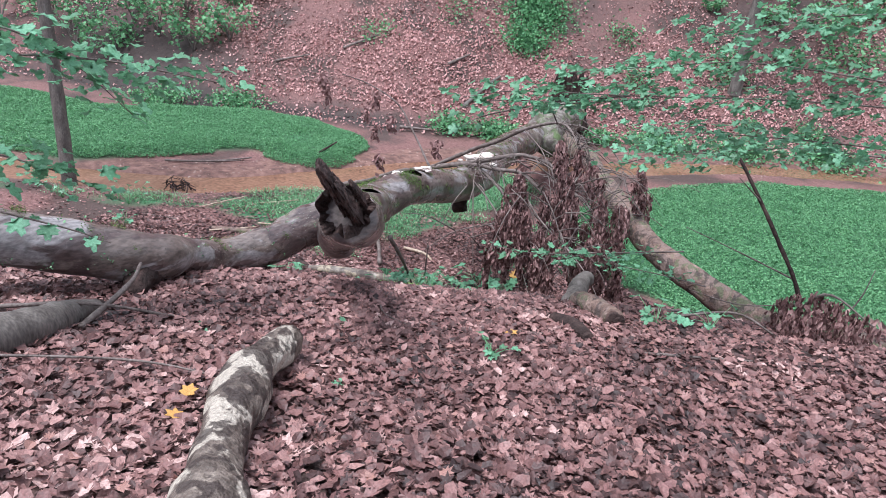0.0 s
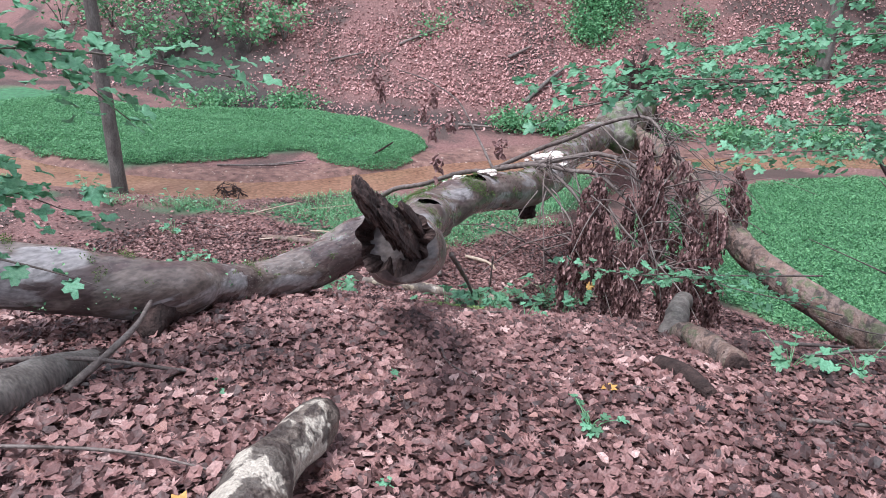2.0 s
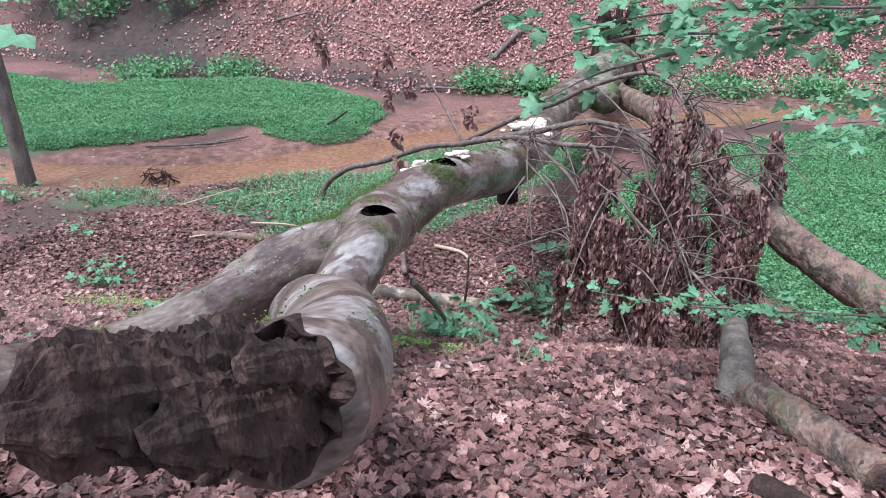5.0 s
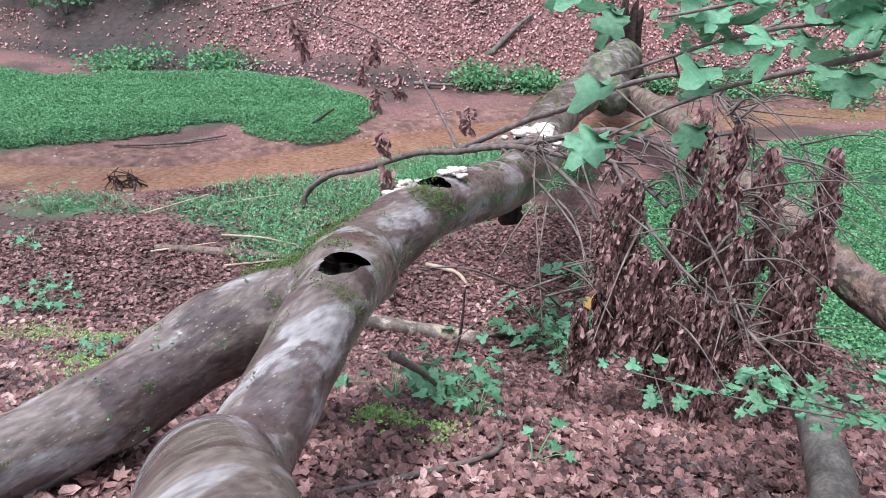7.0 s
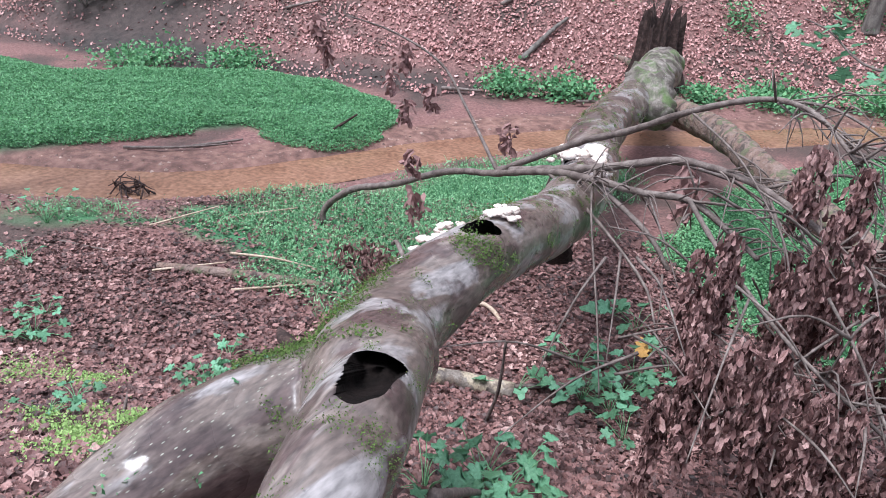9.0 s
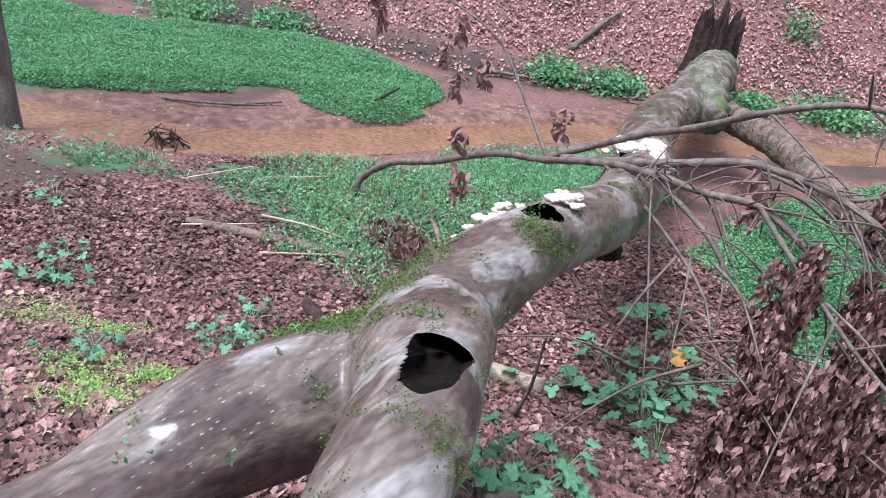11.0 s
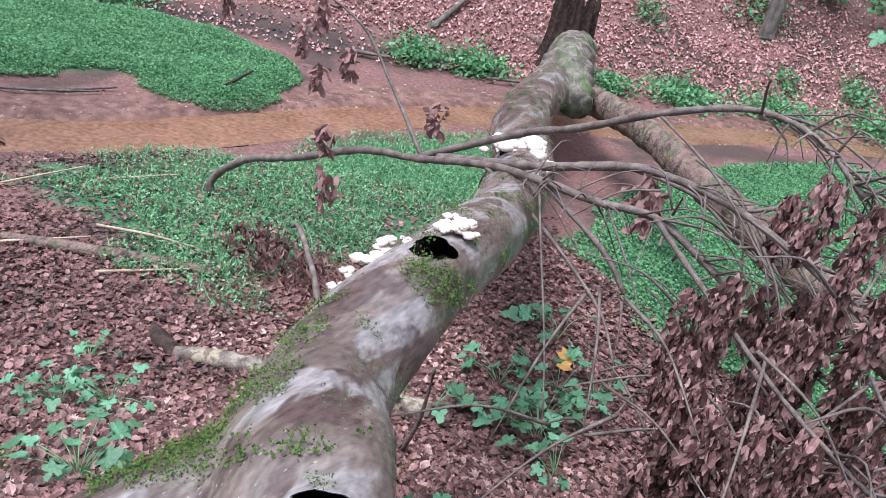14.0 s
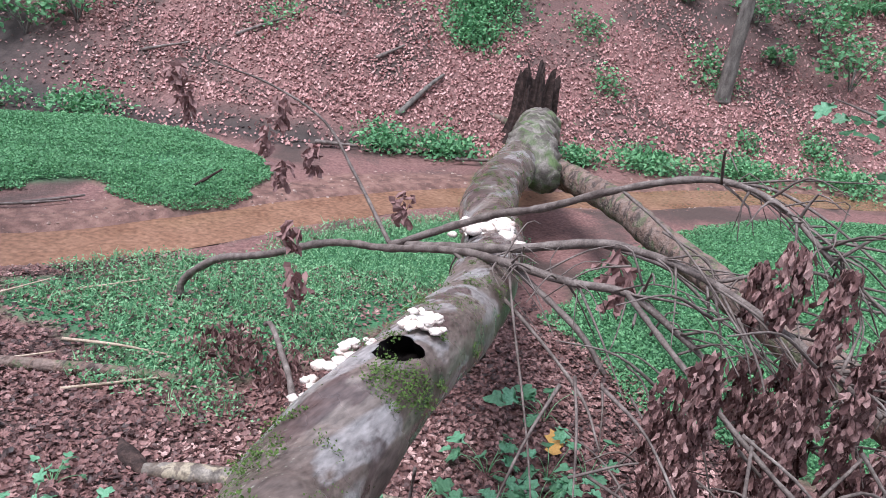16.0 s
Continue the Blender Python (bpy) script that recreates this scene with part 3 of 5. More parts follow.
def greenery():
    leafy = [oval(0.3, -0.2, 0.36), oval(-0.2, 0.3, 0.42)]
    for poly, name, label, n, size in ((ISLAND, "creek_island_plants", "dense low bright green plants on the creek island", 330000, 0.04), (MEADOW, "meadow_plants", "dense low bright green plants on the flat bank", 330000, 0.039)):
        q = np.array(poly)
        p = np.column_stack([RNG.uniform(max(q[:, 0].min(), -17), min(q[:, 0].max(), 9), n), RNG.uniform(q[:, 1].min(), q[:, 1].max(), n)])
        e = edge(p, poly) + 0.16 * wob2(p, 2.4, 3) + 0.06 * wob2(p, 7, 2)
        gap = np.exp(-((p[:, 0] + 8.2) / 0.35) ** 2 - ((p[:, 1] - 6.6) / 0.5) ** 2)
        p = p[(e > 0) & (RNG.random(n) > gap)]
        e = np.clip(edge(p, poly), 0.05, 0.6)
        k = len(p)
        top = (0.05 + 0.16 * np.sqrt(e)) * (0.75 + 0.25 * wob2(p, 3, 1))
        a = scatter(KITE, on_ground(p) + np.column_stack([np.zeros((k, 2)), top * RNG.uniform(0.15, 1.1, k)]), RNG.uniform(0.6, 1.3, k) * size, RNG.normal(0.1, 0.5, k), RNG.normal(0, 0.5, k))
        stuff(name, a, M_cover, label, "ground plants")
    n = 125000
    p = np.column_stack([RNG.uniform(-11, -1, n), RNG.uniform(-1, 9.6, n)])
    dens = edge(p, STRIP) + 0.35 * wob2(p, 1.6, 7) + 0.15 * wob2(p, 4.5, 4)
    dens = np.maximum(dens - 0.30 - 0.5 * np.clip(wob2(p, 2.1, 5), 0, 1) - 0.6 * np.clip(wob2(p, 1.4, 3) + 0.25, 0, 1) * (p[:, 1] < 5), 0.5 - np.hypot((p[:, 0] + 2.65) / 0.9, (p[:, 1] - 1.75) / 0.55) * 0.6)
    dens = dens - 0.9 * np.exp(-((p[:, 0] + 2.8) / 0.55) ** 2 - ((p[:, 1] - 2.55) / 0.42) ** 2) - 0.6 * np.exp(-((p[:, 0] + 4.3) / 0.6) ** 2 - ((p[:, 1] - 1.9) / 0.4) ** 2) - 0.5 * np.exp(-((p[:, 0] + 1.9) / 0.4) ** 2 - ((p[:, 1] - 3.3) / 0.7) ** 2)
    p = p[dens > RNG.uniform(0.07, 0.5, n)]
    k = len(p)
    low = scatter(KITE, on_ground(p) + np.column_stack([np.zeros((k, 2)), RNG.uniform(0.01, 0.11, k)]), RNG.uniform(0.018, 0.042, k), RNG.normal(0.15, 0.5, k), RNG.normal(0, 0.5, k))
    b = p[:: 2]
    k = len(b)
    up = scatter([strip(3, 0.05, 0.5), strip(3, 0.06, 0.9)], on_ground(b), RNG.uniform(0.06, 0.16, k), RNG.normal(0, 0.5, k), RNG.normal(0, 0.5, k))
    stuff("creekside_grass", join([low, up]), M_grass, "green grass and small plants along the near creek bank", "grass")
    # tufts on the far bank and plants on the hillside
    spots = [(-6.5, 11.0, 0.6, 260), (-5.4, 11.7, 0.7, 320), (-3.0, 13.6, 0.5, 200), (-1.6, 14.6, 0.9, 420), (0.4, 15.9, 0.9, 420), (2.6, 17.2, 1.0, 420), (-7.4, 17.3, 1.25, 1200), (-7.0, 15.9, 0.7, 420), (-12.2, 8.2, 0.8, 260), (-14, 6.9, 1.0, 320), (-4.6, 18.4, 0.6, 90), (-1.2, 19.5, 0.8, 160), (-11, 13, 0.7, 70), (-3.4, 17, 0.5, 70), (1.8, 18.6, 0.5, 120), (0.2, 17.6, 0.4, 60), (-9.5, 15.5, 0.8, 60)]
    q = np.vstack([np.column_stack([RNG.normal(x, r * 0.5, m * 3), RNG.normal(y, r * 0.5, m * 3)]) for x, y, r, m in spots])
    k = len(q)
    a = scatter(leafy, on_ground(q) + np.column_stack([np.zeros((k, 2)), RNG.uniform(0.02, 0.38, k)]), RNG.uniform(0.05, 0.12, k), RNG.normal(0.3, 0.5, k), RNG.normal(0, 0.5, k))
    stuff("hillside_plants", a, M_cover, "scattered green plants on the far bank and hillside", "ground plants")


def low_moss():
    spots = [(-2.14, -1.12, 0.22), (-1.42, -1.39, 0.26), (-1.78, -0.88, 0.16), (-1.75, -1.3, 0.18), (0.43, -1.02, 0.12), (0.74, -1.1, 0.13), (-3.35, -0.93, 0.3), (-2.9, -0.6, 0.2)]
    q = np.vstack([np.column_stack([RNG.normal(x, r * 0.55, 1100), RNG.normal(y, r * 0.55, 1100)]) for x, y, r in spots])
    q = q[wob2(q, 7, 2) > -0.35]
    k = len(q)
    a = scatter(KITE, on_ground(q, 0.03) + np.column_stack([np.zeros((k, 2)), RNG.uniform(0, 0.035, k)]), RNG.uniform(0.012, 0.026, k), RNG.normal(0.1, 0.5, k), RNG.normal(0, 0.5, k))
    m = material("bright_moss", [(0.0, (0.13, 0.20, 0.05)), (0.5, (0.25, 0.38, 0.12)), (1.0, (0.40, 0.52, 0.20))], scale=5, island=0.6, rough=0.7, bump=0, translucent=0.2)
    stuff("moss_patches", a, m, "bright yellow-green moss patches among the fallen leaves", "moss")


greenery()
low_moss()


def gravel():
    n = 16000
    p = np.column_stack([RNG.uniform(-13, 2, n), RNG.uniform(-0.5, 15, n)])
    c, side = along(p, CREEK)
    p = p[(c < np.where(side > 0, 1.6, 0.95)) & (c > 0.5) & (edge(p, ISLAND) < 0)]
    k = len(p)
    peb = [(np.array([(0, 0.5, 0), (0.45, 0.1, 0), (0.3, -0.45, 0), (-0.3, -0.45, 0), (-0.45, 0.1, 0), (0.05, 0, 0.4)], float), np.array([(0, 5, 1), (1, 5, 2), (2, 5, 3), (3, 5, 4), (4, 5, 0)]))]
    a = scatter(peb, on_ground(p, -0.003), 0.015 + 0.06 * RNG.random(k) ** 3, RNG.normal(0, 0.2, k), RNG.normal(0, 0.2, k))
    m = material("creek_gravel", [(0.0, (0.07, 0.04, 0.033)), (0.5, (0.19, 0.11, 0.088)), (1.0, (0.42, 0.32, 0.27))], scale=9, island=0.8, rough=0.5, bump=0)
    stuff("creek_gravel", a, m, "wet reddish gravel on the muddy creek bar", "gravel")


gravel()

# ---------- the fallen tree ----------
HOLE, KNOT = (0.628, -1.503, 2.572), (-0.03, 0.03, 2.287)
TRUNK = [(-3.937, 13.203, 0.711, 0.377), (-2.839, 9.608, 1.02, 0.33), (-2.007, 6.192, 1.281, 0.304), (-1.391, 4.269, 1.472, 0.275), (-0.824, 3.044, 1.592, 0.255), (-0.388, 1.615, 1.755, 0.218), (-0.064, 0.075, 2.089, 0.189), (0.053, -0.667, 2.114, 0.196), (0.31, -1.156, 2.232, 0.2), (0.502, -1.411, 2.314, 0.147)]
STUB = [(0.191, -0.839, 2.183, 0.141), (0.448, -1.242, 2.298, 0.145), (0.674, -1.645, 2.412, 0.147), (1.018, -2.317, 2.398, 0.127), (1.215, -2.557, 2.607, 0.144), (1.515, -2.773, 2.774, 0.154), (1.864, -3.137, 2.961, 0.144), (1.975, -3.35, 3.068, 0.145), (2.03, -3.41, 3.098, 0.14)]
FORK = [(0.24, -0.85, 2.15, 0.17), (0.22, -1.25, 2.14, 0.195), (0.1, -1.687, 2.108, 0.187), (0.121, -2.177, 2.076, 0.16), (0.141, -2.671, 2.102, 0.145), (0.289, -3.191, 2.305, 0.147), (0.407, -3.543, 2.43, 0.166), (0.23, -4.188, 2.678, 0.164), (-0.152, -5.023, 2.924, 0.164), (-0.511, -5.705, 3.09, 0.159)]


def cup(centre, way, r, depth, mat, name, parent, label="", rim=0.25):
    """A hollow knot: a lumpy rim and a pit going in along -way."""
    way = Vector(way).normalized()
    q = way.to_track_quat("Z", "Y").to_matrix()
    prof = [(1.75, -1.0), (1.48, -0.5), (1.25, -0.16), (1.10, rim * 0.18), (1.02, rim * 0.2), (0.96, -0.06), (0.90, -0.5), (0.66, -1.2), (0.0, -1.5)]
    n = 64
    v = []
    for k in range(n):
        a = 2 * math.pi * k / n
        w = 1 + 0.06 * math.sin(3 * a + 1) + 0.03 * math.sin(5 * a) + 0.012 * math.sin(11 * a)
        for rr, zz in prof:
            v.append(Vector(centre) + q @ Vector((rr * r * w * math.cos(a) * 1.08, rr * r * w * math.sin(a), zz * (r if zz > -0.4 or rr > 1.2 else depth / 1.5))))
    m = len(prof)
    f = []
    for k in range(n):
        for j in range(m - 1):
            a0, a1, b0, b1 = k * m + j, k * m + j + 1, (k + 1) % n * m + j, (k + 1) % n * m + j + 1
            f += [(a0, b0, b1), (a0, b1, a1)]
    me = np_mesh(name, np.array([tuple(x) for x in v]), np.array(f), M_bark, smooth=True)
    me.materials.append(mat)
    me.polygons.foreach_set("material_index", np.array([1 if (i // 2) % (m - 1) >= 4 else 0 for i in range(len(f))], np.int32))
    return part(name, me, parent, label)


def grown_together(tubes, voxel, pits):
    """One skin over several closed tubes, smoothed where they meet, with pits pressed into it.
    tubes: rows and their tube() settings. pits: centre, way out, radius, depth. Returns points, normals, triangles, the tube and the pit of each triangle."""
    v, f = join([tri_tube(rows, **kw) for rows, kw in tubes])
    raw = new("raw", np_mesh("raw", v, f, M_bark))
    m = raw.modifiers.new("skin", "REMESH")
    m.mode, m.voxel_size = "VOXEL", voxel
    m = raw.modifiers.new("smooth", "SMOOTH")
    m.factor, m.iterations = 0.5, 9
    bpy.context.view_layer.update()
    me = bpy.data.meshes.new_from_object(raw.evaluated_get(bpy.context.evaluated_depsgraph_get()))
    bpy.data.objects.remove(raw)
    me.calc_loop_triangles()
    v = np.empty(len(me.vertices) * 3, np.float32)
    me.vertices.foreach_get("co", v)
    v = v.reshape(-1, 3).astype(float)
    tri = np.empty(len(me.loop_triangles) * 3, np.int32)
    me.loop_triangles.foreach_get("vertices", tri)
    tri = tri.reshape(-1, 3)
    v += 0.006 * (wobble(v, 9, 2) + 0.6 * wobble(v, 23, 4))[:, None] * np.array([0.3, -0.3, 0.8])
    pit = np.full(len(tri), -1)
    for n, (centre, way, r, depth) in enumerate(pits):
        q = np.array(Vector(way).normalized().to_track_quat("Z", "Y").to_matrix())
        u = (v - np.array(centre)) @ q
        a, d = np.arctan2(u[:, 1], u[:, 0]), np.hypot(u[:, 0], u[:, 1])
        rim = r * (1 + 0.09 * np.sin(3 * a + 1) + 0.05 * np.sin(5 * a) + 0.03 * np.sin(8 * a + 2))
        near = (u[:, 2] > -2.8 * r) & (u[:, 2] < 2 * r)
        snap = near & (np.abs(d - rim) < voxel * 0.55)
        for k in (0, 1):
            u[snap, k] *= (rim / np.maximum(d, 1e-6))[snap]
        lip = near & (d >= rim - voxel * 0.56) & (d < 1.5 * rim)
        u[lip, 2] += 0.10 * r * np.clip(1.5 - d[lip] / rim[lip], 0, 0.5) * 2 * (1 + 0.5 * np.sin(4 * a[lip]))
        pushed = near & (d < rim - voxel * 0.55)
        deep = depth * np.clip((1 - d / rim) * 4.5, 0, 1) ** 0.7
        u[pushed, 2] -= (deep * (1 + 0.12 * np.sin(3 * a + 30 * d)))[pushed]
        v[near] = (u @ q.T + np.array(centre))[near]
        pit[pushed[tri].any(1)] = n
    e = np.cross(v[tri[:, 1]] - v[tri[:, 0]], v[tri[:, 2]] - v[tri[:, 0]])
    nor = np.zeros_like(v)
    for k in range(3):
        np.add.at(nor, tri[:, k], e)
    nor /= np.linalg.norm(nor, axis=1)[:, None] + 1e-12
    mid = v[tri].mean(1)
    own = []
    for rows, kw in tubes:
        c = spline(rows, 0.06)
        own.append(np.min([np.linalg.norm(mid - p[:3], axis=1) - p[3] for p in c], axis=0))
    return v, nor, tri, np.argmin(own, axis=0), pit


def skin_part(name, v, nor, tri, mat, parent, label):
    used, inv = np.unique(tri, return_inverse=True)
    me = np_mesh(name, v[used], inv.reshape(-1, 3), mat, smooth=True)
    me.normals_split_custom_set_from_vertices([tuple(n) for n in nor[used]])
    return part(name, me, parent, label)


def moss_on(name, rows, spots, parent, n, size, mat, seed, facing=(0, 0, 1), skin=0, **kw):
    """Tufts on the skin of a tube, near the spots (x, y, z, reach)."""
    v, _, _ = tube(rows, step=0.025, seed=skin, caps=False, **kw)
    c = np.array([q[:3] for q in spline(rows, 0.025)])
    mid = np.repeat(c, kw["sides"], axis=0)
    out = (v - mid) / np.linalg.norm(v - mid, axis=1)[:, None]
    score = np.zeros(len(v))
    for x, y, z, reach in spots:
        score = np.maximum(score, 1 - np.linalg.norm(v - (x, y, z), axis=1) / reach)
    score = score + 0.35 * wobble(v, 14, seed) + 0.2 * wobble(v, 37, seed)
    score[(out @ np.array(facing)) < 0.1] = -1
    for c0, gap in ((HOLE, 0.125), (KNOT, 0.105)):
        score[np.linalg.norm(v - np.array(c0), axis=1) < gap] = -1
    pick = np.flatnonzero(score > 0.3)
    if not len(pick):
        return None
    i = RNG.choice(pick, n)
    loc = v[i] + RNG.normal(0, 0.011, (n, 3)) - 0.5 * (RNG.normal(0, 0.008, (n, 1))) * out[i] + 0.007 * out[i]
    arr = scatter(KITE, loc, RNG.uniform(0.7, 1.7, n) * size, RNG.normal(0.4, 0.6, n), RNG.normal(0, 0.6, n))
    return tagged(part(name, np_mesh(name, *arr, mat), parent, "green moss growing on the bark"), kind="stuff")


def fallen_tree():
    t = thing("fallen_tree", "large fallen grey beech trunk lying across the creek", "fallen tree", at=(-0.9, 3, 0))
    t.location = (0, 0, 0)
    hole_way = (0.46, -0.76, 0.56)
    knot_way = (0.12, -0.68, 0.68)
    tubes = [(TRUNK[3:], dict(step=0.04, sides=44, lump=0.05, freq=3.2, seed=1)), (STUB, dict(step=0.04, sides=40, lump=0.06, freq=4, seed=3)), (FORK, dict(step=0.04, sides=40, lump=0.07, freq=4, seed=6))]
    v, nor, tri, own, pit = grown_together(tubes, 0.0125, [(HOLE, hole_way, 0.080, 0.22), (KNOT, knot_way, 0.078, 0.14)])
    for k, (name, label) in enumerate((("trunk", "smooth grey wet bark with dark stains and lichen"), ("broken_limb", "thick grey limb snapped off short"), ("side_limb", "long grey limb resting on the leaves"))):
        skin_part(name, v, nor, tri[(own == k) & (pit < 0)], M_bark, t, label)
    # pit faces take the lining whose colour holds the shade of the hole
    skin_part("hollow_knot", v, nor, tri[pit == 0], M_cavity_shade, t, "dark round hollow where a limb rotted out")
    skin_part("knot_hole", v, nor, tri[pit == 1], M_cavity_shade, t, "small dark knot hole with raised bark")
    part("trunk_base", tube_mesh("trunk_base", TRUNK[:4], M_bark, step=0.04, sides=44, lump=0.05, freq=3.2, seed=1), t, "far end of the grey trunk")
    cup((-0.80, 2.60, 1.83), (0.1, -0.7, 0.7), 0.06, 0.1, M_cavity_shade, "knot_hole", t)
    tk = dict(sides=56, lump=0.05, freq=3.2)
    moss_on("moss", TRUNK, [(0.07, -0.17, 2.27, 0.15), (0.13, -0.07, 2.22, 0.13)], t, 9000, 0.0085, M_moss, 1, (0.4, -0.4, 0.6), skin=1, **tk)
    moss_on("moss", TRUNK, [(0.13, -1.05, 2.33, 0.17), (0.02, -0.78, 2.25, 0.14)], t, 8000, 0.0062, M_moss, 2, (-0.6, -0.2, 0.5), skin=1, **tk)
    moss_on("moss", TRUNK, [(0.36, -1.0, 2.44, 0.13), (-0.15, 0.9, 2.13, 0.2), (-0.3, 1.5, 1.97, 0.2)], t, 1200, 0.005, M_moss, 3, (0.1, -0.2, 0.9), skin=1, **tk)
    moss_on("moss", FORK, [(0.12, -1.2, 2.30, 0.2), (0.04, -1.4, 2.28, 0.12)], t, 7000, 0.0062, M_moss, 4, (-0.2, -0.2, 0.9), skin=6, sides=44, lump=0.07, freq=4)
    moss_on("moss", FORK, [(0.16, -1.95, 2.20, 0.10)], t, 250, 0.014, M_grass, 5, (0.5, -0.3, 0.6), skin=6, sides=44, lump=0.07, freq=4)
    moss_on("moss", STUB, [(0.70, -1.70, 2.50, 0.13), (0.76, -1.66, 2.48, 0.12)], t, 1800, 0.0045, M_moss, 7, (0.3, -0.4, 0.8), skin=3, sides=48, lump=0.08, freq=4)
    # the snapped end: a dark shell with one long splinter
    end, ax = Vector((2.03, -3.42, 3.12)), Vector((0.55, -0.72, 0.36)).normalized()
    q = ax.to_track_quat("Z", "Y").to_matrix()
    left = q.inverted() @ Vector((-0.72, -0.55, 0.45))
    la = math.atan2(left.y, left.x)
    v, n = [], 72
    snag = end + q @ Vector((left.x, left.y, 0)).normalized() * 0.03
    for k in range(n):
        a = 2 * math.pi * k / n
        d = abs((a - la + math.pi) % (2 * math.pi) - math.pi)
        reach = 0.03 + 0.035 * math.sin(9 * a) * math.sin(4 * a + 1) + 0.10 * math.exp(-(d / 0.5) ** 2)
        for rr, zz in ((0.118, -0.16), (0.136, reach + 0.01), (0.112, reach * 0.75 + 0.012 * math.sin(17 * a)), (0.085, 0.0), (0.05, -0.03), (0.0, -0.03)):
            w = 1 + 0.22 * noise.noise(Vector((2.2 * math.cos(a), 2.2 * math.sin(a), 1.0 + rr * 9))) + 0.05 * math.sin(11 * a)
            v.append(tuple(snag + q @ Vector((rr * w * math.cos(a), rr * w * math.sin(a), zz + 0.01 * math.sin(13 * a + zz * 40)))))
    f = []
    for k in range(n):
        for j in range(5):
            a0, b0 = k * 6 + j, (k + 1) % n * 6 + j
            f += [(a0, b0, b0 + 1), (a0, b0 + 1, a0 + 1)]
    part("snapped_end", np_mesh("snapped_end", np.array(v), np.array(f), M_rot, smooth=False), t, "dark rotten broken wood")
    tip, root = np.array((2.245, -3.90, 3.49)), np.array((2.0, -3.40, 3.15))
    for k, (off, f, reach) in enumerate((((0, 0, 0), 1.0, 1.0), ((0.04, 0.03, -0.05), 0.75, 0.82), ((-0.03, -0.02, 0.05), 0.6, 0.7), ((0.05, 0.06, 0.02), 0.5, 0.55))):
        rows = [(*(root + (tip - root) * q * reach + np.array(off)), w * f) for q, w in ((0, 0.085), (0.25, 0.076), (0.5, 0.066), (0.75, 0.056), (0.92, 0.046), (1.0, 0.024))]
        v, q4, cap = tube(rows, step=0.012, sides=30, lump=0.36, freq=26, seed=2 + k, ridge=0.24)
        d = (tip - root) / np.linalg.norm(tip - root)
        flat = np.cross(d, np.array((0.75, 0.35, 0.55)))
        flat = np.cross(d, flat / np.linalg.norm(flat))
        rel = v - root - np.array(off)
        v = v - 0.62 * (rel @ flat)[:, None] * flat + 0.012 * wobble(v, 60, k)[:, None] * d
        tri = np.vstack([q4[:, [0, 1, 2]], q4[:, [0, 2, 3]], cap])
        part("splinter", np_mesh("splinter", v, tri, M_rot), t, "dark slab of rotten splintered wood")
    # stubs of old side branches
    for pts, lab in (([(-0.42, 1.72, 1.62, 0.10), (-0.40, 1.70, 1.46, 0.095), (-0.38, 1.70, 1.37, 0.085)], "short broken branch stub"),
                     ([(0.40, -3.54, 2.34, 0.12), (0.52, -3.65, 2.34, 0.085), (0.60, -3.72, 2.32, 0.06), (0.63, -3.75, 2.31, 0.03)], "dark rotten branch collar")):
        part("branch_stub", tube_mesh("branch_stub", pts, M_rot, step=0.02, sides=26, lump=0.3, freq=14, ridge=0.12), t, lab)
    # knobbly burl where the log meets the trunk
    part("burl", tube_mesh("burl", [(-2.72, 9.1, 1.15, 0.24), (-2.48, 8.6, 1.27, 0.34), (-2.2, 8.1, 1.17, 0.34), (-1.92, 7.7, 1.05, 0.24)], M_mossbark, step=0.04, sides=36, lump=0.3, freq=5, seed=4, ridge=0.08), t, "dark knobbly mossy burl")
    # roughened root crown next to the stump
    part("crown_wood", tube_mesh("crown_wood", [(-4.1, 13.5, 0.78, 0.36), (-3.7, 12.6, 0.86, 0.42), (-3.2, 11.0, 0.98, 0.38), (-2.9, 9.8, 1.05, 0.37), (-2.6, 8.7, 1.12, 0.31)], M_mossbark, step=0.05, sides=40, lump=0.15, freq=3.4, seed=9, ridge=0.06), t, "gnarled mossy bark at the thick end")
    return t


fallen_tree()


def fungus(label, lobes):
    o = thing("bracket_fungus", label, "fungus", "white fungus on the trunk")
    rnd = random.Random(len(lobes))
    fine = [(x + rnd.uniform(-1, 1) * r * 0.9, y + rnd.uniform(-1, 1) * r * 0.9, z + rnd.uniform(-0.3, 0.3) * r, r * rnd.uniform(0.3, 0.62)) for x, y, z, r in lobes for _ in range(6)]
    for i, (x, y, z, r) in enumerate(fine):
        bm = bmesh.new()
        bmesh.ops.create_icosphere(bm, subdivisions=2, radius=1)
        for v in bm.verts:
            c = v.co.copy()
            k = 1 + 0.5 * noise.noise(c * 2.2 + Vector((i * 3.1, 0, 0))) + 0.22 * noise.noise(c * 6)
            v.co = Vector((c.x * r * k, c.y * r * k, c.z * r * 0.55 * k)) + Vector((x, y, z))
        me = bpy.data.meshes.new("lobe")
        bm.to_mesh(me)
        bm.free()
        me.shade_smooth()
        me.materials.append(M_fungus)
        part("lobe", me, o)
    return o


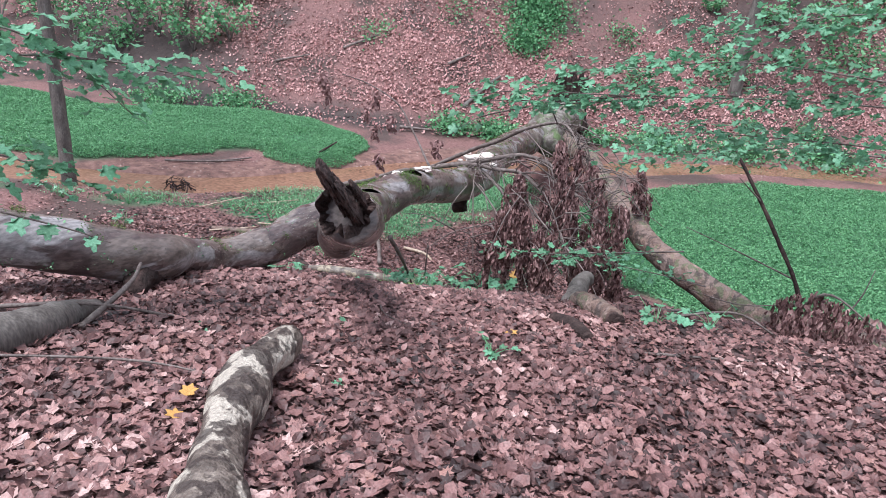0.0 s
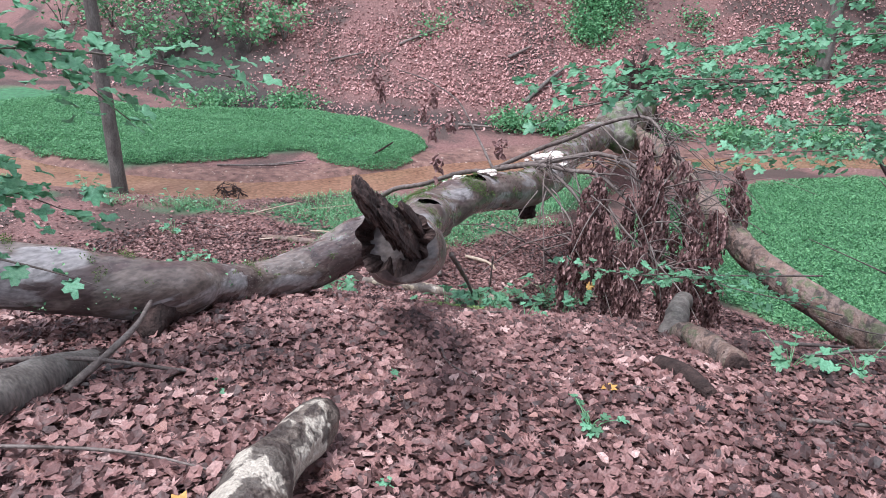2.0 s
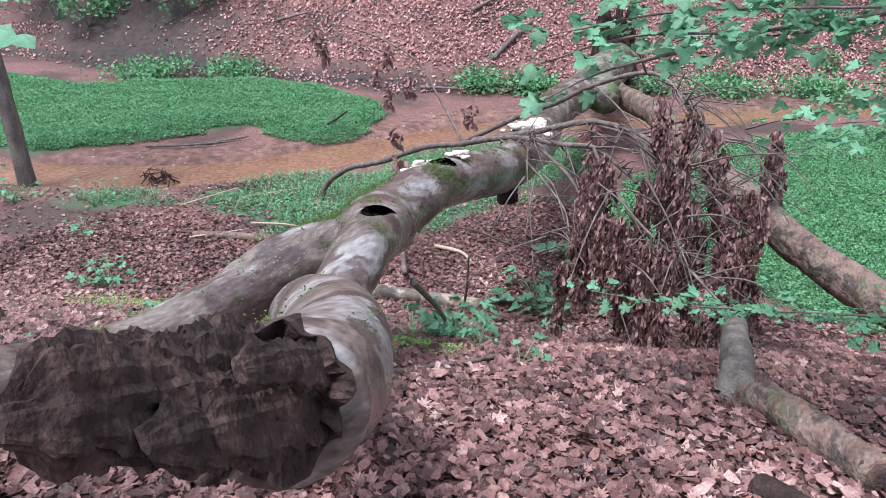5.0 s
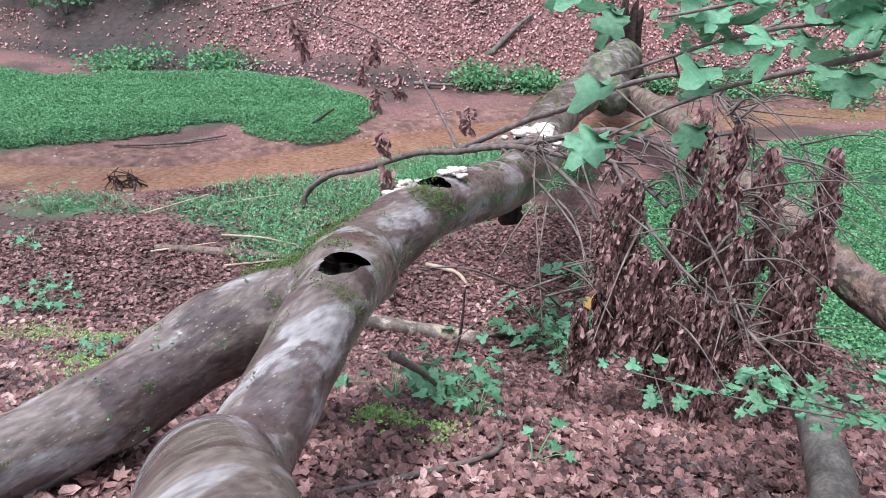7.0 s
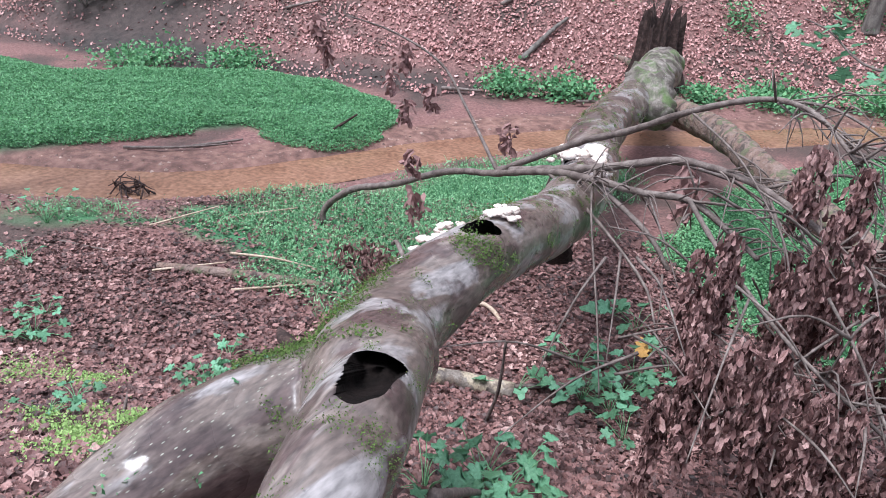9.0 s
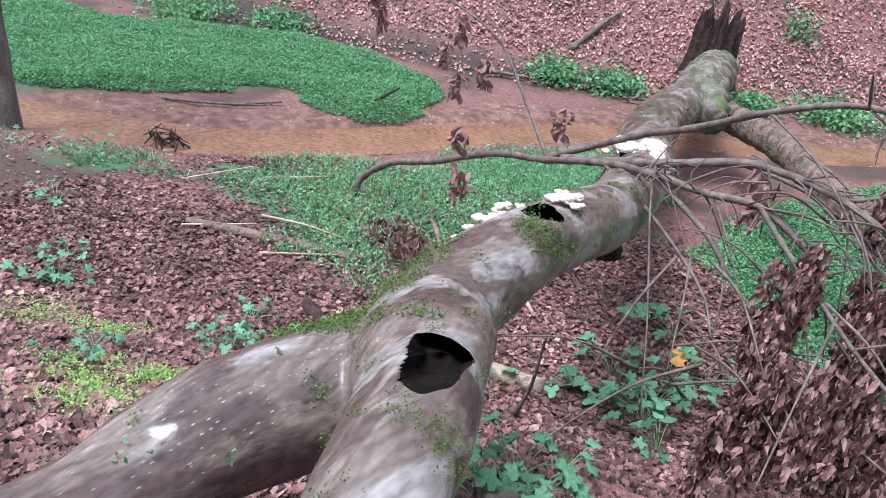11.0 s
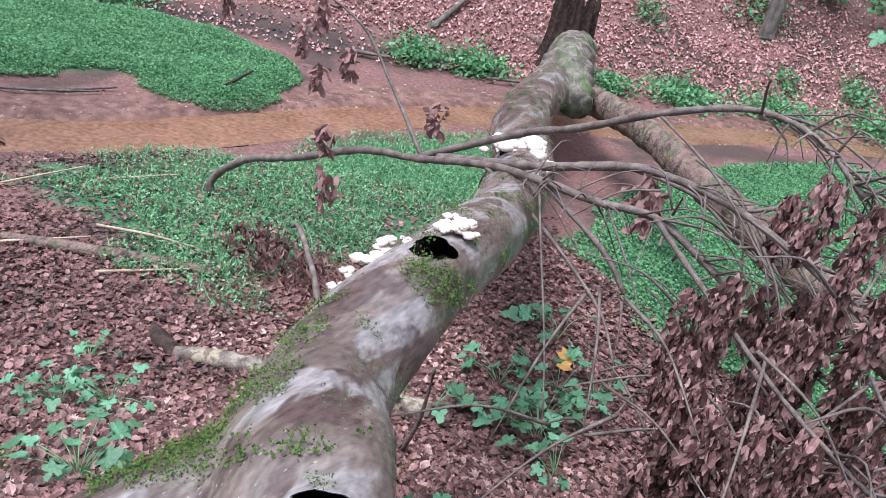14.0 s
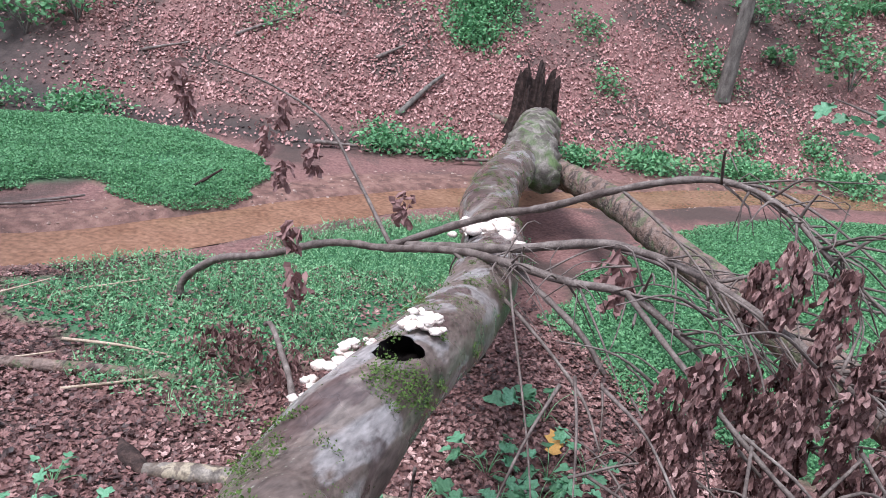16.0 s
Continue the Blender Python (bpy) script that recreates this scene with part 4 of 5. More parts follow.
fungus("white shelf fungus capping an old knot on the trunk", [(-0.87, 2.80, 1.85, 0.12), (-0.73, 2.72, 1.87, 0.13), (-0.60, 2.74, 1.83, 0.11), (-0.81, 2.66, 1.86, 0.10), (-0.93, 2.66, 1.80, 0.08), (-0.67, 2.86, 1.87, 0.12), (-0.54, 2.66, 1.80, 0.08), (-0.80, 2.90, 1.86, 0.11)])
fungus("small white lumpy fungus on the trunk's edge", [(-0.215, -0.10, 2.210, 0.05), (-0.20, 0.0, 2.235, 0.045), (-0.235, -0.20, 2.170, 0.045), (-0.22, -0.28, 2.150, 0.035), (-0.17, 0.06, 2.250, 0.03)])
fungus("small white lumpy fungus beside the knot hole", [(-0.08, 0.28, 2.270, 0.05), (-0.02, 0.33, 2.265, 0.05), (-0.13, 0.34, 2.240, 0.04), (-0.16, 0.46, 2.220, 0.04), (-0.10, 0.22, 2.275, 0.03)])


def stump():
    o = thing("tree_stump", "tall jagged rotten stump on the far bank", "stump")
    x, y = -4.3, 13.9
    z = z_at(x, y) - 0.15
    n, rows = 64, 12
    v = []
    for k in range(n):
        a = 2 * math.pi * k / n
        top = 1.25 + 0.32 * math.sin(5 * a + 1) * math.sin(3 * a) + 0.2 * (k % 3) / 3 + 0.35 * math.exp(-((a - 1.7) / 0.35) ** 2) + 0.25 * math.exp(-((a - 4.2) / 0.4) ** 2)
        for j in range(rows):
            t = j / (rows - 1)
            r = 0.45 + 0.30 * (1 - t) ** 3 + 0.05 * math.sin(11 * a) + 0.03 * math.sin(23 * a)
            v.append((x + r * math.cos(a), y + r * math.sin(a), z + t * top * 1.12))
        v.append((x + 0.3 * math.cos(a), y + 0.3 * math.sin(a), z + top * 0.98))
        v.append((x + 0.24 * math.cos(a), y + 0.24 * math.sin(a), z + 0.45))
        v.append((x, y, z + 0.4))
    m = rows + 3
    f = []
    for k in range(n):
        for j in range(m - 1):
            a0, b0 = k * m + j, (k + 1) % n * m + j
            f += [(a0, b0, b0 + 1), (a0, b0 + 1, a0 + 1)]
    part("stump_shell", np_mesh("stump_shell", np.array(v), np.array(f), M_rot), o, "dark splintered standing shell")
    for k in range(9):
        a = k * 0.7 + 0.3
        px, py = x + 0.40 * math.cos(a), y + 0.40 * math.sin(a)
        part("splinter", tube_mesh("splinter", [(px, py, z + 0.3, 0.08), (px * 1.0, py, z + 0.8, 0.06), (px + 0.03, py, z + 1.35 + 0.4 * ((k * 37) % 10) / 10, 0.018)], M_rot, step=0.08, sides=7, lump=0.25, freq=9, seed=k), o)
    for k in range(5):
        a = k * 1.3 - 0.8
        part("root", tube_mesh("root", [(x + 0.4 * math.cos(a), y + 0.4 * math.sin(a), z + 0.35, 0.13), (x + 0.75 * math.cos(a), y + 0.75 * math.sin(a), z_at(x + 0.75 * math.cos(a), y + 0.75 * math.sin(a)) + 0.05, 0.09), (x + 1.1 * math.cos(a), y + 1.1 * math.sin(a), z_at(x + 1.1 * math.cos(a), y + 1.1 * math.sin(a)) - 0.05, 0.05)], M_rough, step=0.08, sides=10, lump=0.15), o)


stump()


def log(name, label, pts, mat, sides=28, lump=0.1, ends=True, **kw):
    o = thing(name, label, "log", "fallen logs")
    part("bark", tube_mesh("bark", pts, mat, step=0.04, sides=sides, lump=lump, freq=5, **kw), o)
    if ends:
        p, q = Vector(pts[0][:3]), Vector(pts[1][:3])
        d = (p - q).normalized()
        v, f = tri_tube([(*(p - d * 0.03), pts[0][3] * 0.9), (*(p + d * 0.035), pts[0][3] * 0.82)], step=0.02, sides=16, lump=0.3, freq=16)
        part("broken_end", np_mesh("broken_end", v, f, M_rot), o, "dark broken wood")
    return o


def ground_row(rows, lift=0.0):
    return [(x, y, z_at(x, y) + r * 0.7 + lift, r) for x, y, r in rows]


log("fallen_log", "rough brown log sloping down from the trunk to the bank", [(4.9, -0.75, 2.02, 0.10), (4.297, -0.229, 1.95, 0.115), (3.746, 0.202, 1.71, 0.122), (3.325, 0.53, 1.659, 0.131), (2.789, 0.885, 1.711, 0.128), (2.123, 1.632, 1.701, 0.128), (0.739, 4.213, 1.448, 0.138), (0.13, 5.264, 1.351, 0.151), (-0.504, 6.5, 1.242, 0.167), (-1.335, 7.945, 1.04, 0.194), (-2.327, 9.358, 0.86, 0.225), (-2.913, 10.377, 0.80, 0.241)], M_rough, ends=False, ridge=0.06)
log("short_log", "short dark rotting log with peeling pale bark on leaves", [(2.13, -3.95, 2.64, 0.06), (2.18, -4.06, 2.665, 0.085), (2.30, -4.35, 2.69, 0.092), (2.62, -4.75, 2.74, 0.094), (2.93, -5.08, 2.79, 0.098), (3.3, -5.5, 2.86, 0.10), (3.7, -5.95, 2.93, 0.10)], M_log, lump=0.22, ridge=0.08)
log("side_log", "bare brown log half buried in leaves", ground_row([(0.78, -4.1, 0.05), (0.92, -4.36, 0.085), (1.06, -4.58, 0.10), (1.14, -4.85, 0.11), (1.2, -5.4, 0.12), (1.2, -6.2, 0.12)]), M_tree)
log("small_log", "small broken log end poking out of the leaves", ground_row([(2.98, -1.76, 0.075), (2.75, -1.5, 0.085), (2.55, -1.25, 0.085), (2.44, -1.08, 0.05)], 0.0), M_rough)
log("small_log", "short dark piece of log on the leaves", ground_row([(3.0, -2.3, 0.04), (2.85, -2.15, 0.06), (2.66, -2.0, 0.05)]), M_rot, sides=16)
log("small_log", "yellowed rotting log lying beside the trunk", ground_row([(-2.25, 0.82, 0.05), (-1.9, 0.97, 0.075), (-1.45, 1.13, 0.08), (-0.95, 1.3, 0.08), (-0.5, 1.45, 0.07)]), M_pale, sides=18)
log("small_log", "dark crumbling chunk of rotten wood on the leaves", ground_row([(-2.66, 0.98, 0.03), (-2.5, 0.9, 0.055), (-2.32, 0.84, 0.05), (-2.2, 0.8, 0.03)]), M_rot, sides=18, lump=0.3)
log("small_log", "brown rotting log on the leaf-covered bank", ground_row([(-4.6, 1.05, 0.04), (-4.1, 1.3, 0.055), (-3.5, 1.62, 0.055), (-2.9, 1.9, 0.045)]), M_rough, sides=14)
log("small_log", "dark log lying behind the trunk's side limb", ground_row([(-1.1, -3.4, 0.06), (-1.45, -2.95, 0.09), (-1.9, -2.4, 0.08)]), M_rough, sides=16)


def post():
    o = thing("broken_post", "grey weathered broken sapling stem leaning over leaves", "dead stem")
    z = z_at(2.39, -1.05)
    part("stem", tube_mesh("stem", [(2.41, -1.12, z - 0.03, 0.085), (2.36, -0.9, z + 0.03, 0.08), (2.26, -0.5, z + 0.0, 0.07), (2.17, -0.14, 1.77, 0.062), (2.16, -0.09, 1.785, 0.04)], M_tree, step=0.03, sides=20, lump=0.16, freq=9, ridge=0.06), o)


post()


# ---------- branches ----------
def twig(pts, r0, r1, sides=8, step=0.06):
    n = len(pts)
    return tri_tube([(*p, r0 + (r1 - r0) * i / max(1, n - 1)) for i, p in enumerate(pts)], step=step, sides=sides, lump=0.2, freq=15, seed=pts[0][0])


def hanging(nodes, per, length, spread, drop):
    """Dry leaves hanging in bunches below the nodes."""
    out = []
    shapes = [oval(0.6, -0.5, 0.10), oval(-0.5, 0.7, 0.15), oval(0.7, 0.3, 0.08), oval(-0.7, -0.9, 0.12), oval(0.9, 0.8, 0.2)]
    for x, y, z in nodes:
        p = np.column_stack([RNG.normal(x, spread, per), RNG.normal(y, spread, per), z - RNG.random(per) ** 1.3 * drop])
        out.append(scatter(shapes, p, RNG.uniform(0.65, 1.25, per) * length, RNG.normal(-1.4, 0.25, per), RNG.normal(0, 0.7, per)))
    return join(out)


DRY = [(v * np.array([w, 1, 1.3]), f) for (v, f), w in zip([crumpled(k) for k in (21, 22, 23, 24, 25)], (0.42, 0.55, 0.34, 0.48, 0.62))]


def drooping(top, n, drop, wide):
    """One bunch of large crumpled leaves, widest above its middle and ragged below."""
    t = RNG.random(n) ** 1.1
    r = wide * (0.35 + 1.3 * np.sin(np.pi * np.clip(t * 0.85 + 0.12, 0, 1)))
    a = RNG.uniform(0, 2 * np.pi, n)
    q = np.sqrt(RNG.random(n))
    p = np.column_stack([top[0] + r * q * np.cos(a), top[1] + r * q * np.sin(a), top[2] - t * drop])
    shapes = DRY
    return scatter(shapes, p, RNG.uniform(0.032, 0.075, n), RNG.normal(-1.45, 0.25, n), RNG.normal(0, 0.9, n))


def fallen_branch():
    o = thing("fallen_branch", "fallen dead branch with bunches of withered brown leaves", "branch")
    limbs = [
        ([(-4.25, 3.09, 0.11), (-4.21, 3.11, 0.32), (-3.79, 3.11, 0.66), (-3.14, 3.1, 0.9), (-2.33, 2.95, 1.28), (-1.53, 2.55, 1.56), (-0.8, 2.19, 1.84), (-0.25, 1.79, 2.02), (0.15, 1.61, 2.08), (0.49, 1.58, 2.12), (0.79, 1.47, 2.03), (0.99, 1.34, 1.97)], 0.045, 0.016),
        ([(-1.5, 2.58, 1.58), (-0.69, 2.44, 2.05), (-0.24, 2.23, 2.27), (0.27, 2.0, 2.56), (0.68, 1.89, 2.73), (0.94, 1.71, 2.77), (1.13, 1.49, 2.74), (1.34, 1.25, 2.63)], 0.030, 0.010),
        ([(-1.3, 2.48, 1.66), (-0.37, 2.09, 2.0), (0.18, 1.99, 2.21), (0.52, 1.86, 2.27), (0.88, 1.58, 2.3), (1.26, 1.14, 2.3), (1.59, 0.75, 2.25)], 0.034, 0.014),
        ([(-0.8, 2.19, 1.84), (-0.16, 1.64, 1.83), (0.4, 1.24, 1.67), (0.62, 0.96, 1.55)], 0.016, 0.006),
        ([(-0.25, 1.79, 2.02), (0.27, 1.54, 1.86), (0.49, 1.43, 1.70)], 0.02, 0.016),
        ([(-1.5, 2.58, 1.58), (-2.01, 2.81, 1.99), (-2.4, 2.89, 2.35), (-2.84, 2.74, 2.59), (-3.19, 2.46, 2.73)], 0.018, 0.006),
        ([(0.18, 1.99, 2.21), (0.6, 2.2, 2.1), (1.0, 2.1, 1.9), (1.5, 1.7, 1.8)], 0.014, 0.006),
        ([(0.49, 1.58, 2.12), (0.9, 0.9, 2.12), (1.35, 0.45, 2.0), (1.9, 0.05, 1.9)], 0.016, 0.007),
        ([(0.88, 1.58, 2.3), (1.3, 1.5, 2.5), (1.7, 1.2, 2.45)], 0.012, 0.005),
        ([(0.68, 1.89, 2.73), (1.1, 2.0, 2.72), (1.6, 1.8, 2.5), (1.9, 1.5, 2.2)], 0.010, 0.004),
        ([(0.27, 2.0, 2.56), (0.7, 1.7, 2.4), (1.1, 1.2, 2.2)], 0.010, 0.004),
        ([(-0.37, 2.09, 2.0), (-0.1, 1.5, 1.9), (0.25, 1.0, 1.45), (0.42, 0.8, 1.05)], 0.010, 0.004),
    ]
    for i, (pts, a, b) in enumerate(limbs):
        part("limb" if a > 0.02 else "twig", np_mesh("limb", *twig(pts, a, b), M_twig, smooth=True), o)
    rnd = random.Random(4)
    for k in range(90):
        c = Vector((rnd.uniform(0.45, 1.9), rnd.uniform(-0.05, 2.0), rnd.uniform(1.5, 2.4)))
        d = Vector((rnd.uniform(-0.5, 0.6), rnd.uniform(-0.7, 0.4), rnd.uniform(-0.6, 0.25)))
        pts = [tuple(c), tuple(c + d * 0.5 + Vector((0, 0, 0.07))), tuple(c + d)]
        part("twig", np_mesh("twig", *twig(pts, 0.008, 0.003, 6), M_twig, smooth=True), o)
    for k in range(165):
        pts, a, b = limbs[rnd.choice((0, 0, 1, 1, 2, 2, 6, 7, 8, 9))]
        i = rnd.randrange(len(pts) // 2, len(pts) - 1)
        c = Vector(pts[i]).lerp(Vector(pts[i + 1]), rnd.random())
        d = Vector((rnd.uniform(-0.2, 0.9), rnd.uniform(-0.9, 0.5), rnd.uniform(-0.55, 0.35))) * rnd.uniform(0.4, 1.0)
        mid = c + d * 0.5 + Vector((rnd.uniform(-0.06, 0.06), rnd.uniform(-0.06, 0.06), rnd.uniform(0, 0.12)))
        part("twig", np_mesh("twig", *twig([tuple(c), tuple(mid), tuple(c + d)], rnd.uniform(0.004, 0.009), 0.002, 6), M_twig, smooth=True), o)
    lone = [(-3.46, 2.32, 2.66), (-3.38, 2.36, 2.45), (-2.68, 2.69, 2.48), (-2.75, 2.57, 2.26), (-2.59, 2.61, 1.97), (-2.43, 2.77, 2.12), (-2.08, 2.09, 1.72), (-1.88, 1.9, 1.42), (-1.48, 2.7, 1.93), (0.35, 1.89, 2.2), (0.40, 1.84, 2.1)]
    dry = [np_mesh("leaf", v, f, M_dead) for v, f in DRY]
    for c in lone:
        for k in range(30):
            q = rnd.random()
            ob = part("leaf", dry[rnd.randrange(len(dry))], o)
            sz = rnd.uniform(0.08, 0.135)
            ob.matrix_basis = Matrix.LocRotScale((c[0] + rnd.gauss(0, 0.03), c[1] + rnd.gauss(0, 0.03), c[2] + 0.06 - 0.22 * q), Euler((rnd.gauss(-1.4, 0.22), rnd.gauss(0, 0.8), rnd.uniform(0, 6.28))), (sz, sz, sz))
    TOPS = [(1.19, 1.1, 2.72), (1.35, 0.85, 2.52), (1.0, 0.55, 2.40), (1.62, 1.0, 2.6), (1.5, 0.75, 2.45), (1.4, 1.15, 2.66)]
    # drooping columns of crumpled leaves, from the twigs down to the ground
    nodes = [(0.88, 0.62, 2.26), (0.93, 0.50, 2.05), (1.02, 0.38, 1.80), (1.86, 1.95, 2.42), (1.87, 2.1, 2.25), (1.88, 2.3, 2.05), (1.62, 1.3, 2.36), (1.08, 1.5, 2.5), *TOPS]
    for k in range(60):
        u, w = rnd.random(), rnd.random() ** 1.15
        x, y = 0.82 + 1.26 * u + 0.05 * w, 0.12 - 0.44 * u + 1.7 * w
        if x - 0.55 * y > 1.95 or x < 0.66 + 0.35 * max(0, y - 0.6) or (x < 1.0 and rnd.random() < 0.4):
            continue
        top = 2.40 - 0.28 * (x - 1.35) ** 2 - 0.10 * (y - 1.0) ** 2 - 0.5 * max(0, 0.95 - x) - 0.35 * max(0, 0.35 - w)
        low = z_at(x, y) + 0.28
        nodes.append((x, y, low + max(0.0, top - low) * rnd.random() ** 0.7))
    crowd = []
    for x, y, z in nodes:
        crowd.append(drooping((x, y, z), rnd.randint(190, 300), rnd.uniform(0.34, 0.62), rnd.uniform(0.032, 0.055)))
    part("dead_leaves", np_mesh("dead_leaves", *join(crowd), M_dead), o, "mass of withered brown hanging leaves")["kind"] = "stuff"
    return o


fallen_branch()


def brown_heap():
    o = thing("withered_branch", "heap of withered brown leaves on a snapped branch tip", "branch")
    part("twig", np_mesh("twig", *twig([(-1.55, 1.55, 0.3), (-2.0, 2.05, 0.42), (-2.55, 2.5, 0.55), (-2.75, 2.65, 0.45)], 0.032, 0.02), M_twig, smooth=True), o)
    pile = []
    for x, y in ((-2.55, 2.3), (-2.75, 2.45), (-2.95, 2.5), (-2.4, 2.5), (-2.7, 2.15), (-3.1, 2.3), (-2.3, 2.2)):
        pile.append(hanging([(x, y, z_at(x, y) + 0.34)], 80, 0.075, 0.09, 0.32))
    part("dead_leaves", np_mesh("dead_leaves", *join(pile), M_dead), o)["kind"] = "stuff"


brown_heap()


def withered_clump():
    o = thing("withered_clump", "clump of withered brown leaves hanging at the log's end", "branch")
    pile = [drooping((x, y, z_at(x, y) + h), 120, h * 0.95, 0.06) for x, y, h in ((3.86, -0.35, 0.32), (3.95, -0.55, 0.36), (4.08, -0.5, 0.40), (4.2, -0.65, 0.34), (4.3, -0.8, 0.30), (4.12, -0.8, 0.26), (4.42, -0.7, 0.28), (3.98, -0.8, 0.2))]
    part("dead_leaves", np_mesh("dead_leaves", *join(pile), M_dead), o)["kind"] = "stuff"
    part("twig", np_mesh("twig", *twig([(3.85, -0.3, z_at(3.85, -0.3)), (4.1, -0.55, z_at(4.1, -0.55) + 0.38), (4.45, -0.75, z_at(4.45, -0.75) + 0.2)], 0.014, 0.006), M_twig, smooth=True), o)


withered_clump()


def maple(k, lobes=5, width=1.0):
    """A toothed, lobed leaf, unit length along +y: drooping tips, folded along the midrib and wavy at the edge."""
    rnd = random.Random(k)
    n = lobes * 6
    out = []
    for i in range(n + 1):
        a = radians(-150 + 300 * i / n)
        lobe = abs(math.cos(lobes * 0.6 * a)) ** 0.7
        r = (0.30 + 0.24 * lobe) * (1.08 - 0.16 * abs(a)) * (1 + 0.07 * (-1) ** i) + rnd.uniform(-0.012, 0.012)
        out.append((width * r * math.sin(a), 0.44 + r * math.cos(a)))
    mid = [(0, 0.0), (0, 0.22), (0, 0.44), (0, 0.72)]
    pts = mid + out
    curl, fold = rnd.uniform(-0.45, -0.15), rnd.uniform(0.1, 0.3)
    v = np.array([(x, y, fold * abs(x) + curl * (y - 0.35) ** 2 + 0.05 * math.sin(9 * x + 7 * y + k)) for x, y in pts])
    f = []
    for i in range(n):
        y = (out[i][1] + out[i + 1][1]) / 2
        c = 1 if y < 0.3 else (2 if y < 0.66 else 3)
        f.append((c, 4 + i + 1, 4 + i))
    for i in range(n):
        y0 = (out[i][1] + out[i + 1][1]) / 2
        if i + 2 <= n:
            y1 = (out[i + 1][1] + out[i + 2][1]) / 2
            c0, c1 = (1 if y0 < 0.3 else (2 if y0 < 0.66 else 3)), (1 if y1 < 0.3 else (2 if y1 < 0.66 else 3))
            if c0 != c1:
                f.append((c0, c1, 4 + i + 1))
    f += [(0, 4, 1), (0, 1, 4 + n)]
    return v, np.array(f)


def leaf_meshes():
    return [np_mesh("leaf", v, f, M_leaf, smooth=True) for v, f in (maple(1), maple(2, 5, 1.1), maple(3, 3, 0.9), maple(4, 5, 0.92))]


LIVE = leaf_meshes()


def spray(o, pts, n, size, seed, spread=0.09, r=0.006):
    """A leafy twig: one stem, leaves set along it on both sides."""
    rnd = random.Random(seed)
    part("twig", np_mesh("twig", *twig(pts, r, 0.0022, 6, 0.05), M_twig, smooth=True), o)
    c = spline([(*p, 0.0) for p in pts], 0.02)[:, :3]
    for k in range(n):
        t = 0.12 + 0.88 * (k + rnd.random()) / n
        i = min(len(c) - 2, int(t * (len(c) - 1)))
        way = Vector(c[i + 1] - c[i]).normalized()
        yaw = math.atan2(way.y, way.x) - math.pi / 2 + (1 if k % 2 else -1) * rnd.uniform(0.4, 1.4)
        at = Vector(c[i]) + Vector((rnd.uniform(-spread, spread), rnd.uniform(-spread, spread), rnd.uniform(-spread, spread) * 0.45))
        s = size * rnd.uniform(0.65, 1.25)
        ob = part("leaf", LIVE[rnd.randrange(4)], o)
        ob.matrix_basis = Matrix.LocRotScale(at, Euler((rnd.gauss(-0.25, 0.3), rnd.gauss(0, 0.3), yaw)), (s, s, s))


def leafy_branch(name, label, sprays, seed, size, group=""):
    o = thing(name, label, "branch", group)
    for i, (pts, n, sp) in enumerate(sprays):
        spray(o, pts, n, size, seed + i, sp)
    return o


leafy_branch("leafy_branch", "overhanging green leafy maple branch", [
    ([(4.6, -0.3, 3.75), (3.6, -1.0, 3.74), (2.75, -1.55, 3.68), (2.2, -2.0, 3.66), (1.92, -2.24, 3.60)], 300, 0.17),
    ([(4.4, -0.7, 3.9), (3.4, -1.1, 3.95), (2.8, -1.4, 3.86), (2.35, -1.75, 3.78)], 240, 0.18),
    ([(2.9, -1.45, 3.68), (2.5, -1.6, 3.60), (2.2, -1.85, 3.55)], 60, 0.12),
    ([(4.9, -0.9, 3.55), (4.0, -0.8, 3.5), (3.2, -0.8, 3.42), (2.6, -0.9, 3.34)], 270, 0.21),
    ([(4.2, 0.2, 3.3), (3.6, 0.0, 3.28), (3.0, -0.2, 3.15), (2.3, -0.3, 3.0)], 270, 0.23),
    ([(1.9, 0.6, 3.5), (1.47, 0.03, 3.26), (1.21, 0.2, 3.34), (1.12, 0.26, 3.36)], 40, 0.10),
    ([(4.6, -0.2, 4.3), (3.9, -0.7, 4.3), (3.3, -1.0, 4.15), (2.95, -1.2, 4.05)], 240, 0.24)], 11, 0.075)
leafy_branch("leafy_twig", "broad green leaves hanging low from an overhanging branch", [
    ([(2.75, -1.55, 3.68), (2.35, -1.8, 3.60), (2.05, -2.02, 3.58), (1.84, -2.18, 3.50)], 16, 0.07),
    ([(2.2, -1.9, 3.55), (1.95, -2.0, 3.46), (1.79, -2.06, 3.36)], 8, 0.05)], 31, 0.086)
leafy_branch("leafy_shoot", "low green leafy shoot hanging over withered leaves", [
    ([(3.2, -1.15, 2.62), (2.65, -1.05, 2.42), (2.31, -1.01, 2.31), (1.98, -0.91, 2.18), (1.72, -0.92, 2.15), (1.54, -0.92, 2.13)], 62, 0.075),
    ([(2.5, -1.0, 2.36), (2.25, -0.8, 2.2), (2.05, -0.5, 2.02), (2.0, -0.25, 1.9)], 40, 0.09),
    ([(3.3, -0.6, 2.2), (2.9, -0.5, 2.15), (2.5, -0.3, 2.05), (2.3, 0.1, 1.95)], 60, 0.12)], 41, 0.07)
